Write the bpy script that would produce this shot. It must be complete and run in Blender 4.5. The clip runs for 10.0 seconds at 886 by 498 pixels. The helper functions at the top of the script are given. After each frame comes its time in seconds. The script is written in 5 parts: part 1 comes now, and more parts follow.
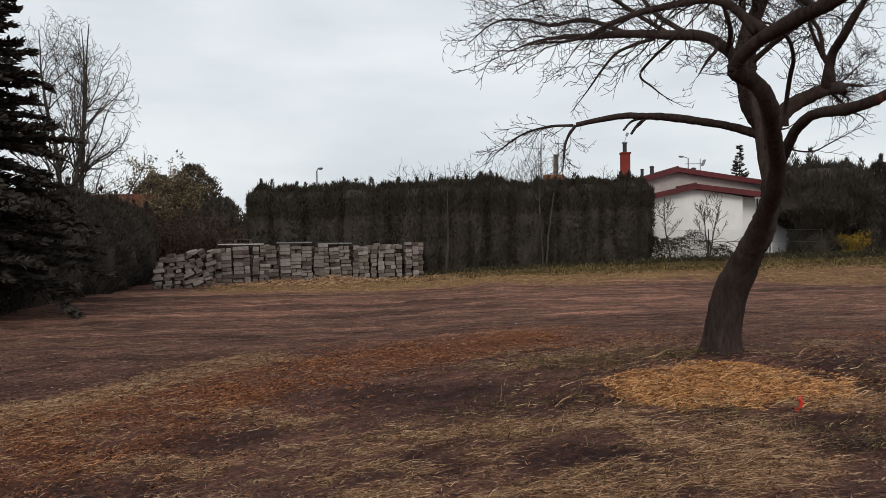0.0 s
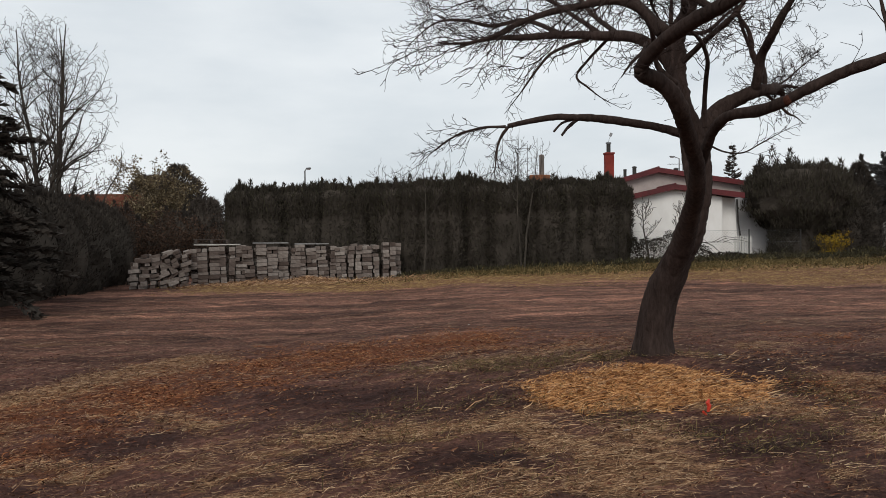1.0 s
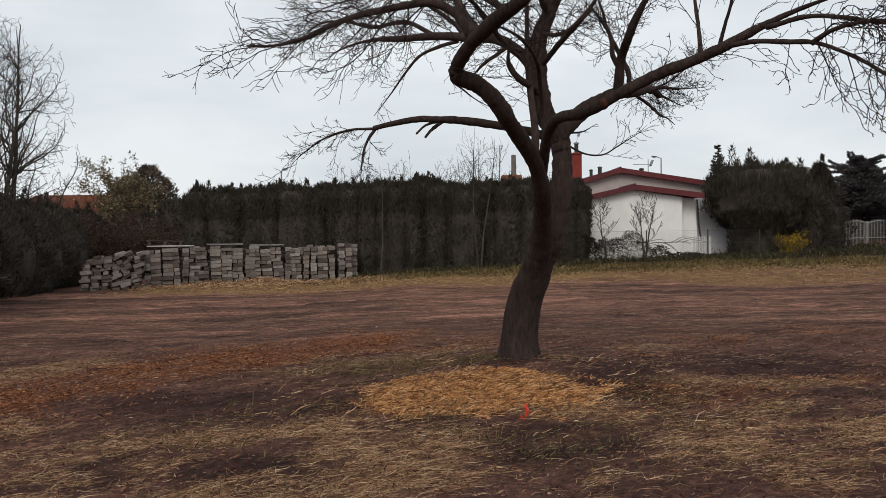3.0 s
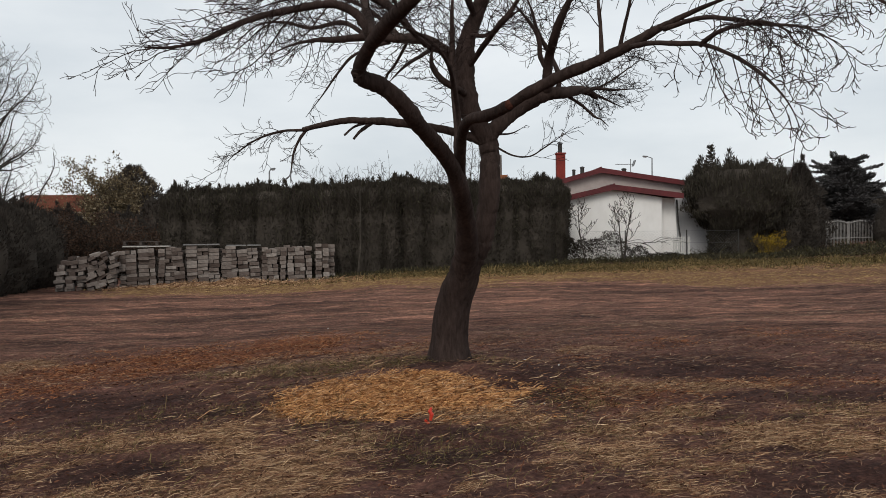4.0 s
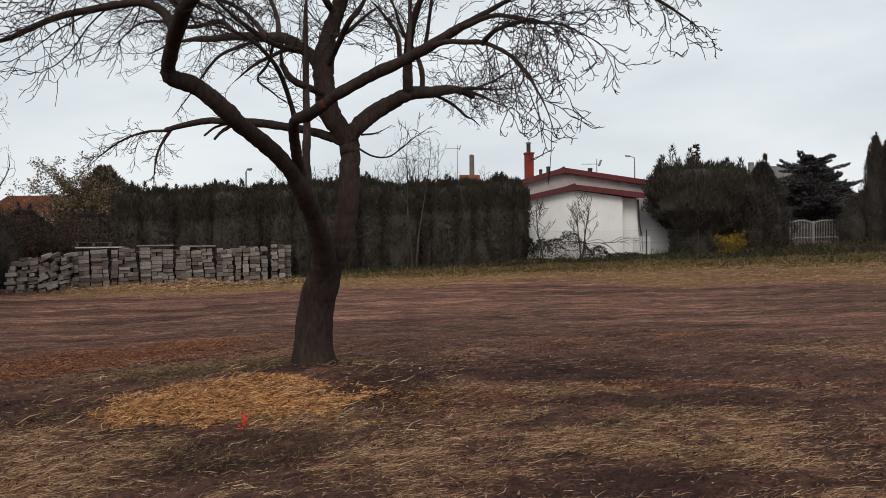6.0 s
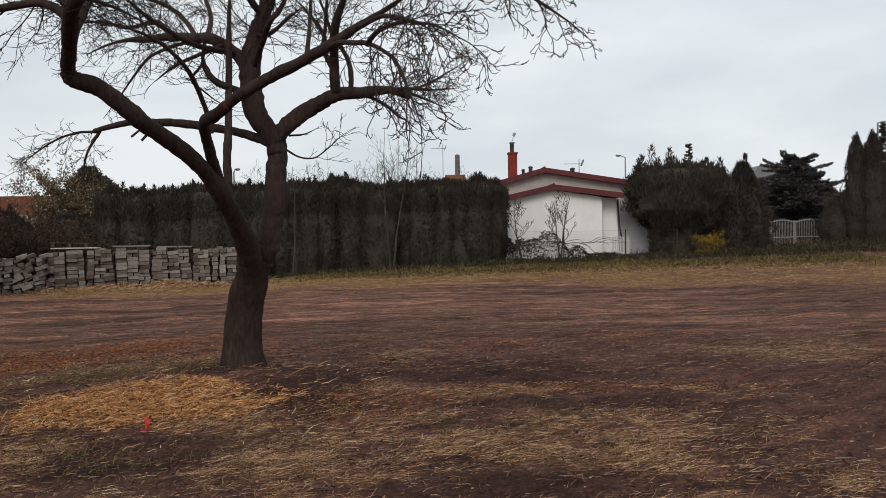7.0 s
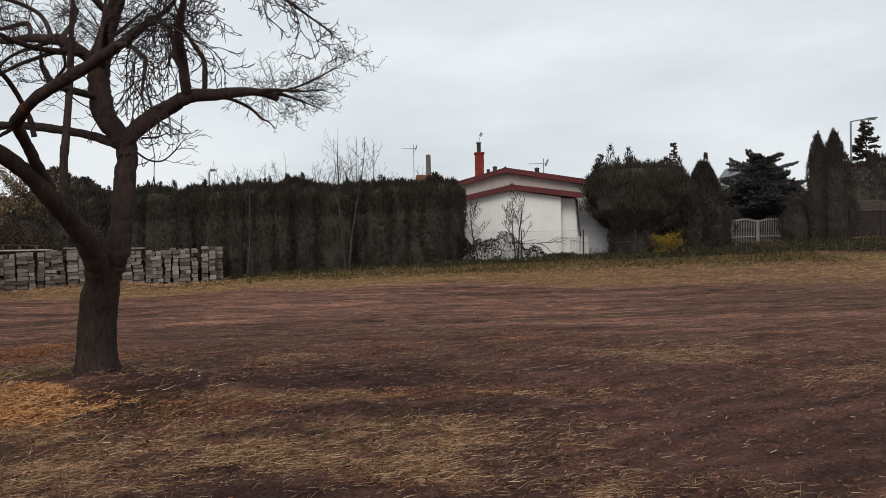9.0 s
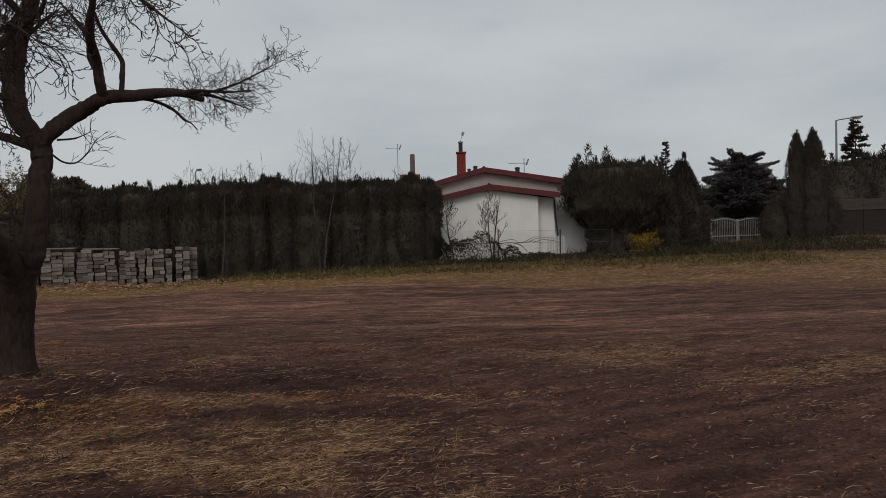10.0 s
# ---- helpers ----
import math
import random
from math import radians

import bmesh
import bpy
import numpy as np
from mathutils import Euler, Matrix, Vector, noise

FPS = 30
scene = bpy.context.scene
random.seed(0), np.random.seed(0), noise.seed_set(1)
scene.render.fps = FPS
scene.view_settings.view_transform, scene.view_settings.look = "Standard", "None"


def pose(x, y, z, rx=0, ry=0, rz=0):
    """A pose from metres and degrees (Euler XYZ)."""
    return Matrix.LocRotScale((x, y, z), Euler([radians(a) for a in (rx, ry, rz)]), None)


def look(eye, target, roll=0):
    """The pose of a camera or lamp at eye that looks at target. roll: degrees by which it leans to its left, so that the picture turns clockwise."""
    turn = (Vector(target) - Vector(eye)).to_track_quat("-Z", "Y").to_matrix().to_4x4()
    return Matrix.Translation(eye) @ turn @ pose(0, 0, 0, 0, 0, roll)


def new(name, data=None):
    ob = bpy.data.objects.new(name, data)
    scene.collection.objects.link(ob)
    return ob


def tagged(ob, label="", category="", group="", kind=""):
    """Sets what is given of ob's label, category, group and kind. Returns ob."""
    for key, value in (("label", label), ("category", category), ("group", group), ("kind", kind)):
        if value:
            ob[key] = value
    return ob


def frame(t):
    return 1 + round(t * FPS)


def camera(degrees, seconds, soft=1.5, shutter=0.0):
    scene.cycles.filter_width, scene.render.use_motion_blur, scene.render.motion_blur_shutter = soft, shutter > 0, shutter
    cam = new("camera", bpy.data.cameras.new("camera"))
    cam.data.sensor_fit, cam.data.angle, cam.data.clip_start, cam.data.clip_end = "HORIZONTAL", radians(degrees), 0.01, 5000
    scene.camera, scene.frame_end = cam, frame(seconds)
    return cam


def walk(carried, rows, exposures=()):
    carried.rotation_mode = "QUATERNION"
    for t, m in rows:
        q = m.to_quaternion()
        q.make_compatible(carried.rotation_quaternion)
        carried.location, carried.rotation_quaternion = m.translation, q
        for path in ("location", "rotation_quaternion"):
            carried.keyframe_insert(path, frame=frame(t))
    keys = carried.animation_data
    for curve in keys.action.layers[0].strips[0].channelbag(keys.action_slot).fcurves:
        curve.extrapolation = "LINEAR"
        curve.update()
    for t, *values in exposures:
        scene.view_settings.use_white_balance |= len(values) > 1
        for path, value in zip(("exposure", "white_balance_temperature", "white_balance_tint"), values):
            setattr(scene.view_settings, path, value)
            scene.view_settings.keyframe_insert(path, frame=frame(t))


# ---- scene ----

# ---- camera ----
cam = camera(53.0, 10.0, soft=0.85)
METRES, EYE, TILT, LEAN, TURN = 8.0, 1.57, -0.88, 0.5, 0.0
ROWS = [
    (0.0, 0.0, 0.0, 0.0, -0.0, 0.0, 0.0),
    (0.5, 0.0485, 0.0035, 0.0009, -0.05, -0.0, -0.01),
    (1.0, 0.1006, 0.0062, 0.0029, -0.09, -0.01, -0.02),
    (1.5, 0.1473, 0.0085, 0.0041, -0.14, -0.01, 0.0),
    (2.0, 0.1997, 0.0092, 0.0059, -0.18, -0.01, -0.01),
    (2.5, 0.2463, 0.0106, 0.0061, -0.23, -0.01, 0.05),
    (4.0, 0.3968, 0.0188, 0.0104, -0.37, -0.04, 0.1),
    (4.5, 0.4432, 0.0227, 0.0113, -0.41, -0.05, 0.11),
    (5.0, 0.4932, 0.0285, 0.0118, -0.44, -0.05, 0.13),
    (5.5, 0.5406, 0.0314, 0.0121, -0.49, -0.05, 0.16),
    (7.0, 0.6888, 0.0377, 0.0143, -0.65, -0.07, 0.29),
    (7.5, 0.7353, 0.0402, 0.0158, -0.71, -0.08, 0.31),
    (8.0, 0.787, 0.0426, 0.0171, -0.76, -0.08, 0.38),
    (8.5, 0.836, 0.0463, 0.0185, -0.82, -0.08, 0.37),
    (9.0, 0.8874, 0.0513, 0.0184, -0.86, -0.1, 0.48),
    (9.5, 0.9391, 0.055, 0.0192, -0.93, -0.11, 0.52),
    (10.0, 0.9976, 0.0598, 0.0215, -0.96, -0.16, 0.58),
]
walk(cam, [(t, pose(0, 0, EYE, TILT, LEAN, TURN) @ pose(METRES * x, METRES * y, METRES * z, 90 + pitch, roll, yaw)) for t, x, y, z, yaw, pitch, roll in ROWS],
     exposures=[(0.0, 0.0), (9.5, 0.0), (9.7, -0.12), (10.0, -0.66)])

# ---- light: overcast sky with thin bright cloud, a weak broad sun behind the camera ----
world = bpy.data.worlds.new("overcast_sky")
scene.world = world
world.use_nodes = True
wt = world.node_tree
wt.nodes.clear()
w_out = wt.nodes.new("ShaderNodeOutputWorld")
w_bg = wt.nodes.new("ShaderNodeBackground")
w_sky = wt.nodes.new("ShaderNodeTexSky")
w_sky.sky_type = 'NISHITA'
w_sky.sun_disc = False
w_sky.sun_elevation, w_sky.sun_rotation = radians(36), radians(200)
w_sky.air_density, w_sky.dust_density = 1.0, 3.0
w_gain = wt.nodes.new("ShaderNodeMix")
w_gain.data_type = 'RGBA'
w_gain.blend_type = 'MULTIPLY'
w_gain.inputs[0].default_value = 1.0
w_gain.inputs[7].default_value = (0.09, 0.09, 0.09, 1)
w_co = wt.nodes.new("ShaderNodeTexCoord")
w_map = wt.nodes.new("ShaderNodeMapping")
w_map.inputs["Scale"].default_value = (1.0, 1.0, 3.2)
w_n = wt.nodes.new("ShaderNodeTexNoise")
w_n.inputs["Scale"].default_value = 2.6
w_n.inputs["Detail"].default_value = 6
w_n.inputs["Roughness"].default_value = 0.52
w_ramp = wt.nodes.new("ShaderNodeValToRGB")
w_ramp.color_ramp.elements[0].position, w_ramp.color_ramp.elements[0].color = 0.30, (0.66, 0.72, 0.77, 1)
w_ramp.color_ramp.elements[1].position, w_ramp.color_ramp.elements[1].color = 0.62, (0.88, 0.92, 0.945, 1)
w_mix = wt.nodes.new("ShaderNodeMix")
w_mix.data_type = 'RGBA'
w_mix.inputs[0].default_value = 0.9
wt.links.new(w_co.outputs["Generated"], w_map.inputs[0])
wt.links.new(w_map.outputs[0], w_n.inputs["Vector"])
wt.links.new(w_n.outputs["Fac"], w_ramp.inputs[0])
wt.links.new(w_sky.outputs[0], w_gain.inputs[6])
wt.links.new(w_gain.outputs[2], w_mix.inputs[6])
wt.links.new(w_ramp.outputs[0], w_mix.inputs[7])
wt.links.new(w_mix.outputs[2], w_bg.inputs[0])
w_bg.inputs[1].default_value = 1.0
wt.links.new(w_bg.outputs[0], w_out.inputs[0])

sun_data = bpy.data.lights.new("sun", 'SUN')
sun_data.energy, sun_data.angle, sun_data.color = 1.2, radians(25), (1.0, 0.96, 0.9)
sun = new("sun", sun_data)
sun.matrix_world = look((-7, -38, 30), (0, 0, 0))


# ---- materials ----
def material(name, rough=0.85, spec=0.25):
    m = bpy.data.materials.new(name)
    m.use_nodes = True
    b = m.node_tree.nodes["Principled BSDF"]
    b.inputs["Roughness"].default_value = rough
    b.inputs["Specular IOR Level"].default_value = spec
    return m, m.node_tree, b


def node(t, kind, **values):
    n = t.nodes.new("ShaderNode" + kind)
    for k, v in values.items():
        n.inputs[k.replace("_", " ")].default_value = v
    return n


def ramp(t, source, stops):
    r = t.nodes.new("ShaderNodeValToRGB")
    e = r.color_ramp.elements
    while len(e) < len(stops):
        e.new(0.5)
    for el, (p, c) in zip(e, stops):
        el.position, el.color = p, (*c, 1)
    t.links.new(source, r.inputs[0])
    return r.outputs[0]


def mixed(t, fac, a, b, blend='MIX'):
    n = t.nodes.new("ShaderNodeMix")
    n.data_type, n.blend_type = 'RGBA', blend
    for s, i in ((fac, 0), (a, 6), (b, 7)):
        if isinstance(s, (int, float)):
            n.inputs[i].default_value = s
        elif isinstance(s, tuple):
            n.inputs[i].default_value = (*s, 1)
        else:
            t.links.new(s, n.inputs[i])
    return n.outputs[2]


def coords(t, scale=(1, 1, 1)):
    c = t.nodes.new("ShaderNodeTexCoord")
    m = t.nodes.new("ShaderNodeMapping")
    m.inputs["Scale"].default_value = scale
    t.links.new(c.outputs["Object"], m.inputs[0])
    return m.outputs[0]


def noise_of(t, vector, scale, detail=5.0, rough=0.6):
    n = node(t, "TexNoise", Scale=scale, Detail=detail, Roughness=rough)
    t.links.new(vector, n.inputs["Vector"])
    return n.outputs["Fac"]


def bumped(t, b, height, strength=0.5, distance=0.02):
    n = node(t, "Bump", Strength=strength, Distance=distance)
    t.links.new(height, n.inputs["Height"])
    t.links.new(n.outputs[0], b.inputs["Normal"])


def surface(name, dark, light, scale=6.0, rough=0.85, spec=0.25, stretch=(1, 1, 1), bump=0.4, depth=0.02, stain=0.35, metal=0.0):
    """A mottled surface: grain between two colours, large stains over it, fine relief."""
    m, t, b = material(name, rough, spec)
    v = coords(t, stretch)
    fine = noise_of(t, v, scale, 7, 0.65)
    big = noise_of(t, v, scale * 0.13, 3, 0.5)
    c = ramp(t, fine, [(0.3, dark), (0.72, light)])
    shade = ramp(t, big, [(0.3, (1 - stain,) * 3), (0.65, (1, 1, 1))])
    t.links.new(mixed(t, 1.0, c, shade, 'MULTIPLY'), b.inputs["Base Color"])
    b.inputs["Metallic"].default_value = metal
    bumped(t, b, fine, bump, depth)
    return m


def pieces(name, stops, rough=0.9, spec=0.15, by_object=False, scale=25.0):
    """A surface whose colour varies from piece to piece."""
    m, t, b = material(name, rough, spec)
    if by_object:
        r = t.nodes.new("ShaderNodeObjectInfo").outputs["Random"]
    else:
        r = t.nodes.new("ShaderNodeNewGeometry").outputs["Random Per Island"]
    c = ramp(t, r, stops)
    f = noise_of(t, coords(t), scale, 4, 0.6)
    g = ramp(t, f, [(0.3, (0.62, 0.62, 0.62)), (0.7, (1, 1, 1))])
    t.links.new(mixed(t, 1.0, c, g, 'MULTIPLY'), b.inputs["Base Color"])
    bumped(t, b, f, 0.4, 0.01)
    return m


BARK = surface("bark", (0.030, 0.020, 0.017), (0.076, 0.051, 0.043), 26, 0.95, 0.1, (1, 1, 0.3), 1.0, 0.03)
BARK_GREY = surface("grey_bark", (0.03, 0.025, 0.02), (0.10, 0.085, 0.07), 20, 0.95, 0.1, (1, 1, 0.3), 0.7)
TWIG = surface("twig_bark", (0.022, 0.015, 0.013), (0.058, 0.039, 0.034), 12, 0.95, 0.1, bump=0.0)
TWIG_GREY = surface("grey_twig_bark", (0.04, 0.031, 0.026), (0.095, 0.078, 0.066), 12, 0.95, 0.1, bump=0.0)
WOUND = surface("cut_wood", (0.045, 0.018, 0.012), (0.10, 0.037, 0.024), 30, 0.9, 0.1)
THUJA = pieces("thuja_foliage", [(0.0, (0.050, 0.041, 0.034)), (0.7, (0.058, 0.049, 0.037)), (1.0, (0.070, 0.064, 0.040))])
CORE = surface("inner_foliage", (0.060, 0.050, 0.042), (0.076, 0.064, 0.052), 9, 1.0, 0.05, bump=0.8, depth=0.05)
SPRUCE = pieces("spruce_foliage", [(0.0, (0.07, 0.055, 0.048)), (1.0, (0.105, 0.088, 0.072))])
DARK_SPRUCE = pieces("dark_spruce_foliage", [(0.0, (0.046, 0.038, 0.032)), (1.0, (0.062, 0.052, 0.043))])
BLUE_SPRUCE = pieces("blue_spruce_foliage", [(0.0, (0.062, 0.056, 0.054)), (1.0, (0.135, 0.128, 0.126))])
RUST = pieces("rusty_leaves", [(0.0, (0.045, 0.027, 0.019)), (1.0, (0.11, 0.065, 0.043))])
LEAVES = pieces("autumn_leaves", [(0.0, (0.075, 0.052, 0.03)), (0.7, (0.18, 0.135, 0.075)), (1.0, (0.32, 0.26, 0.17))])
IVY = pieces("ivy_leaves", [(0.0, (0.020, 0.016, 0.012)), (1.0, (0.046, 0.038, 0.026))])
COVER = pieces("low_growth", [(0.0, (0.034, 0.028, 0.018)), (0.8, (0.062, 0.055, 0.030)), (1.0, (0.12, 0.10, 0.05))])
FRINGE = pieces("dry_grass", [(0.0, (0.13, 0.070, 0.030)), (0.5, (0.33, 0.195, 0.080)), (1.0, (0.56, 0.37, 0.165))])
YELLOW = pieces("yellow_blossom", [(0.0, (0.22, 0.13, 0.008)), (1.0, (0.55, 0.36, 0.02))])
STRAW = pieces("straw", [(0.0, (0.10, 0.045, 0.026)), (0.35, (0.28, 0.144, 0.077)), (0.7, (0.48, 0.278, 0.148)), (1.0, (0.80, 0.55, 0.33))])
LEAF_LITTER = pieces("leaf_litter", [(0.0, (0.045, 0.018, 0.012)), (0.5, (0.12, 0.045, 0.026)), (0.85, (0.22, 0.10, 0.055)), (1.0, (0.40, 0.27, 0.17))])
DRY_STALK = pieces("dry_stalk", [(0.0, (0.08, 0.042, 0.028)), (0.6, (0.19, 0.105, 0.068)), (1.0, (0.37, 0.245, 0.165))])
CHIPS = pieces("wood_chips", [(0.0, (0.20, 0.076, 0.030)), (0.5, (0.52, 0.232, 0.086)), (1.0, (0.82, 0.46, 0.20))])
RED_CHIPS = pieces("red_bark_mulch", [(0.0, (0.07, 0.024, 0.013)), (0.5, (0.22, 0.076, 0.033)), (0.8, (0.36, 0.135, 0.055)), (1.0, (0.52, 0.29, 0.14))])
GRASS = pieces("grass", [(0.0, (0.06, 0.045, 0.018)), (0.6, (0.14, 0.104, 0.040)), (1.0, (0.28, 0.20, 0.09))])
WEEDS = pieces("green_weeds", [(0.0, (0.030, 0.026, 0.012)), (0.7, (0.065, 0.056, 0.024)), (1.0, (0.16, 0.12, 0.06))])
BLOCK = pieces("concrete_block", [(0.0, (0.085, 0.062, 0.052)), (0.3, (0.16, 0.125, 0.108)), (0.7, (0.24, 0.20, 0.175)), (1.0, (0.34, 0.295, 0.262))], 0.95, 0.1, True, 14.0)
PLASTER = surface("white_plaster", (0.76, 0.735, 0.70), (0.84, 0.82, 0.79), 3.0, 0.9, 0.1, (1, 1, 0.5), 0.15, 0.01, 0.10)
# greyer copy of the white plaster: the side walls' shade put into colour
PLASTER_SHADED = surface("shaded_white_plaster", (0.42, 0.415, 0.42), (0.50, 0.495, 0.50), 3.0, 0.9, 0.1, (1, 1, 0.5), 0.15, 0.01, 0.10)
PLASTER_UP = surface("pinkish_plaster", (0.40, 0.345, 0.32), (0.50, 0.44, 0.41), 3.0, 0.9, 0.1, bump=0.15, stain=0.15)
ROOF_RED = surface("dark_red_roof_sheet", (0.085, 0.012, 0.014), (0.14, 0.02, 0.022), 5, 0.6, 0.35, stain=0.3)
SOFFIT = surface("dark_soffit_board", (0.03, 0.012, 0.010), (0.06, 0.022, 0.018), 8, 0.85, 0.15)
BRICK_RED = surface("red_chimney_render", (0.19, 0.03, 0.023), (0.27, 0.045, 0.034), 9, 0.85, 0.2)
BRICK_ORANGE = surface("orange_brick", (0.20, 0.075, 0.035), (0.34, 0.14, 0.07), 9, 0.9, 0.15)
ROOF_TILE = surface("red_roof_tile", (0.13, 0.045, 0.028), (0.20, 0.075, 0.048), 6, 0.85, 0.2)
ROOF_GREY = surface("grey_roof_sheet", (0.16, 0.165, 0.17), (0.26, 0.265, 0.27), 2, 0.6, 0.35, (6, 1, 1))
METAL = surface("galvanised_steel", (0.20, 0.205, 0.21), (0.34, 0.345, 0.35), 8, 0.5, 0.5, metal=0.6, bump=0.1)
METAL_DARK = surface("dark_metal", (0.03, 0.028, 0.026), (0.07, 0.065, 0.06), 8, 0.6, 0.4, metal=0.4, bump=0.1)
PIPE = surface("weathered_flue", (0.13, 0.105, 0.09), (0.22, 0.19, 0.17), 8, 0.8, 0.3)
WHITE_PAINT = surface("white_fence_paint", (0.52, 0.50, 0.46), (0.74, 0.72, 0.68), 10, 0.7, 0.3, stain=0.2)
GATE_PAINT = surface("weathered_gate_paint", (0.20, 0.185, 0.17), (0.36, 0.34, 0.315), 10, 0.7, 0.3, stain=0.3)
CONCRETE = surface("grey_concrete", (0.16, 0.155, 0.15), (0.27, 0.26, 0.25), 4, 0.95, 0.1)
BOARD_DARK = surface("dark_board", (0.026, 0.02, 0.018), (0.05, 0.04, 0.036), 6, 0.9, 0.15, (0.3, 3, 3))
BOARD = surface("weathered_board", (0.05, 0.04, 0.035), (0.11, 0.09, 0.08), 6, 0.9, 0.15, (0.3, 3, 3))
TAPE = surface("red_marker_plastic", (0.62, 0.035, 0.015), (0.75, 0.07, 0.03), 10, 0.5, 0.4)
GLASS_LAMP = surface("lamp_glass", (0.35, 0.36, 0.37), (0.5, 0.51, 0.52), 4, 0.25, 0.5)
LITTER = surface("pale_litter", (0.38, 0.355, 0.32), (0.55, 0.52, 0.48), 10, 0.8, 0.2)


# ---- geometry helpers ----
class Geo:
    """Collects corners and faces of one mesh."""

    def __init__(self):
        self.v, self.q, self.t, self.n = [], [], [], 0

    def add(self, v, quads=None, tris=None):
        v = np.asarray(v, float).reshape(-1, 3)
        if quads is not None and len(quads):
            self.q.append(np.asarray(quads, int).reshape(-1, 4) + self.n)
        if tris is not None and len(tris):
            self.t.append(np.asarray(tris, int).reshape(-1, 3) + self.n)
        self.v.append(v)
        self.n += len(v)

    def tube(self, pts, radii, sides=6, cap=True):
        p = np.asarray(pts, float)
        r = np.asarray(radii, float)
        k = len(p)
        d = np.gradient(p, axis=0)
        d /= np.linalg.norm(d, axis=1)[:, None] + 1e-9
        ref = np.array((0.31, 0.23, 0.92)) if abs(d[0, 2]) < 0.8 else np.array((0.95, 0.3, 0.1))
        u = np.cross(d, ref)
        u /= np.linalg.norm(u, axis=1)[:, None] + 1e-9
        w = np.cross(d, u)
        a = np.arange(sides) * 2 * np.pi / sides
        ring = p[:, None, :] + (u[:, None, :] * np.cos(a)[None, :, None] + w[:, None, :] * np.sin(a)[None, :, None]) * r[:, None, None]
        i = np.arange(k - 1)[:, None] * sides
        j = np.arange(sides)[None, :]
        j2 = (j + 1) % sides
        quads = np.stack([i + j, i + j2, i + sides + j2, i + sides + j], -1).reshape(-1, 4)
        tris = None
        v = ring.reshape(-1, 3)
        if cap:
            v = np.vstack([v, p[:1], p[-1:] + d[-1:] * r[-1] * 0.3])
            c0, c1, top = k * sides, k * sides + 1, (k - 1) * sides
            jj, j3 = np.arange(sides), (np.arange(sides) + 1) % sides
            tris = np.vstack([np.stack([j3, jj, np.full(sides, c0)], -1), np.stack([top + jj, top + j3, np.full(sides, c1)], -1)])
        self.add(v, quads, tris)

    def box(self, size, m=None, bevel=0.0, jitter=0.0):
        sx, sy, sz = (s / 2 for s in size)
        b = min(bevel, sx * 0.9, sy * 0.9, sz * 0.9)
        if b <= 0:
            v = [(x, y, z) for z in (-sz, sz) for x, y in ((-sx, -sy), (sx, -sy), (sx, sy), (-sx, sy))]
            q = [(3, 2, 1, 0), (4, 5, 6, 7), (0, 1, 5, 4), (1, 2, 6, 5), (2, 3, 7, 6), (3, 0, 4, 7)]
            t = None
        else:
            v, q, t = [], [], []
            for z, s in ((-sz, b), (-sz + b, 0), (sz - b, 0), (sz, b)):
                v += [(-sx + s, -sy + s, z), (sx - s, -sy + s, z), (sx - s, sy - s, z), (-sx + s, sy - s, z)]
            q = [(3, 2, 1, 0), (12, 13, 14, 15)]
            for r in range(3):
                q += [(4 * r + k, 4 * r + (k + 1) % 4, 4 * r + 4 + (k + 1) % 4, 4 * r + 4 + k) for k in range(4)]
        v = np.array(v, float)
        if jitter:
            v += np.random.uniform(-jitter, jitter, v.shape)
        if m is not None:
            a = np.array(m)
            v = v @ a[:3, :3].T + a[:3, 3]
        self.add(v, q, t)

    def prism(self, outline, y0, y1):
        """An outline in x and z, drawn out from y0 to y1."""
        n = len(outline)
        v = [(x, y0, z) for x, z in outline] + [(x, y1, z) for x, z in outline]
        q = [(i, (i + 1) % n, n + (i + 1) % n, n + i) for i in range(n)]
        t = [(0, i + 1, i) for i in range(1, n - 1)] + [(n, n + i, n + i + 1) for i in range(1, n - 1)]
        self.add(v, q, t)

    def mesh(self, name, mat, smooth=False):
        me = bpy.data.meshes.new(name)
        v = np.vstack(self.v)
        q = np.vstack(self.q) if self.q else np.zeros((0, 4), int)
        t = np.vstack(self.t) if self.t else np.zeros((0, 3), int)
        me.vertices.add(len(v))
        me.vertices.foreach_set("co", v.ravel())
        me.loops.add(q.size + t.size)
        me.loops.foreach_set("vertex_index", np.concatenate([q.ravel(), t.ravel()]).astype(np.int32))
        me.polygons.add(len(q) + len(t))
        start = np.concatenate([np.arange(len(q)) * 4, q.size + np.arange(len(t)) * 3]).astype(np.int32)
        me.polygons.foreach_set("loop_start", start)
        me.polygons.foreach_set("use_smooth", np.full(len(start), bool(smooth)))
        me.update(calc_edges=True)
        me.materials.append(mat)
        return me


def part(name, geo, mat, parent=None, label="", smooth=False, kind=""):
    ob = new(name, geo.mesh(name, mat, smooth) if isinstance(geo, Geo) else geo)
    if parent is not None:
        ob.parent = parent
    return tagged(ob, label, kind=kind)


def thing(name, at, label, category, group="", kind=""):
    ob = new(name)
    ob.empty_display_size = 0.2
    ob.matrix_world = at if isinstance(at, Matrix) else Matrix.Translation(at)
    return tagged(ob, label, category, group, kind)


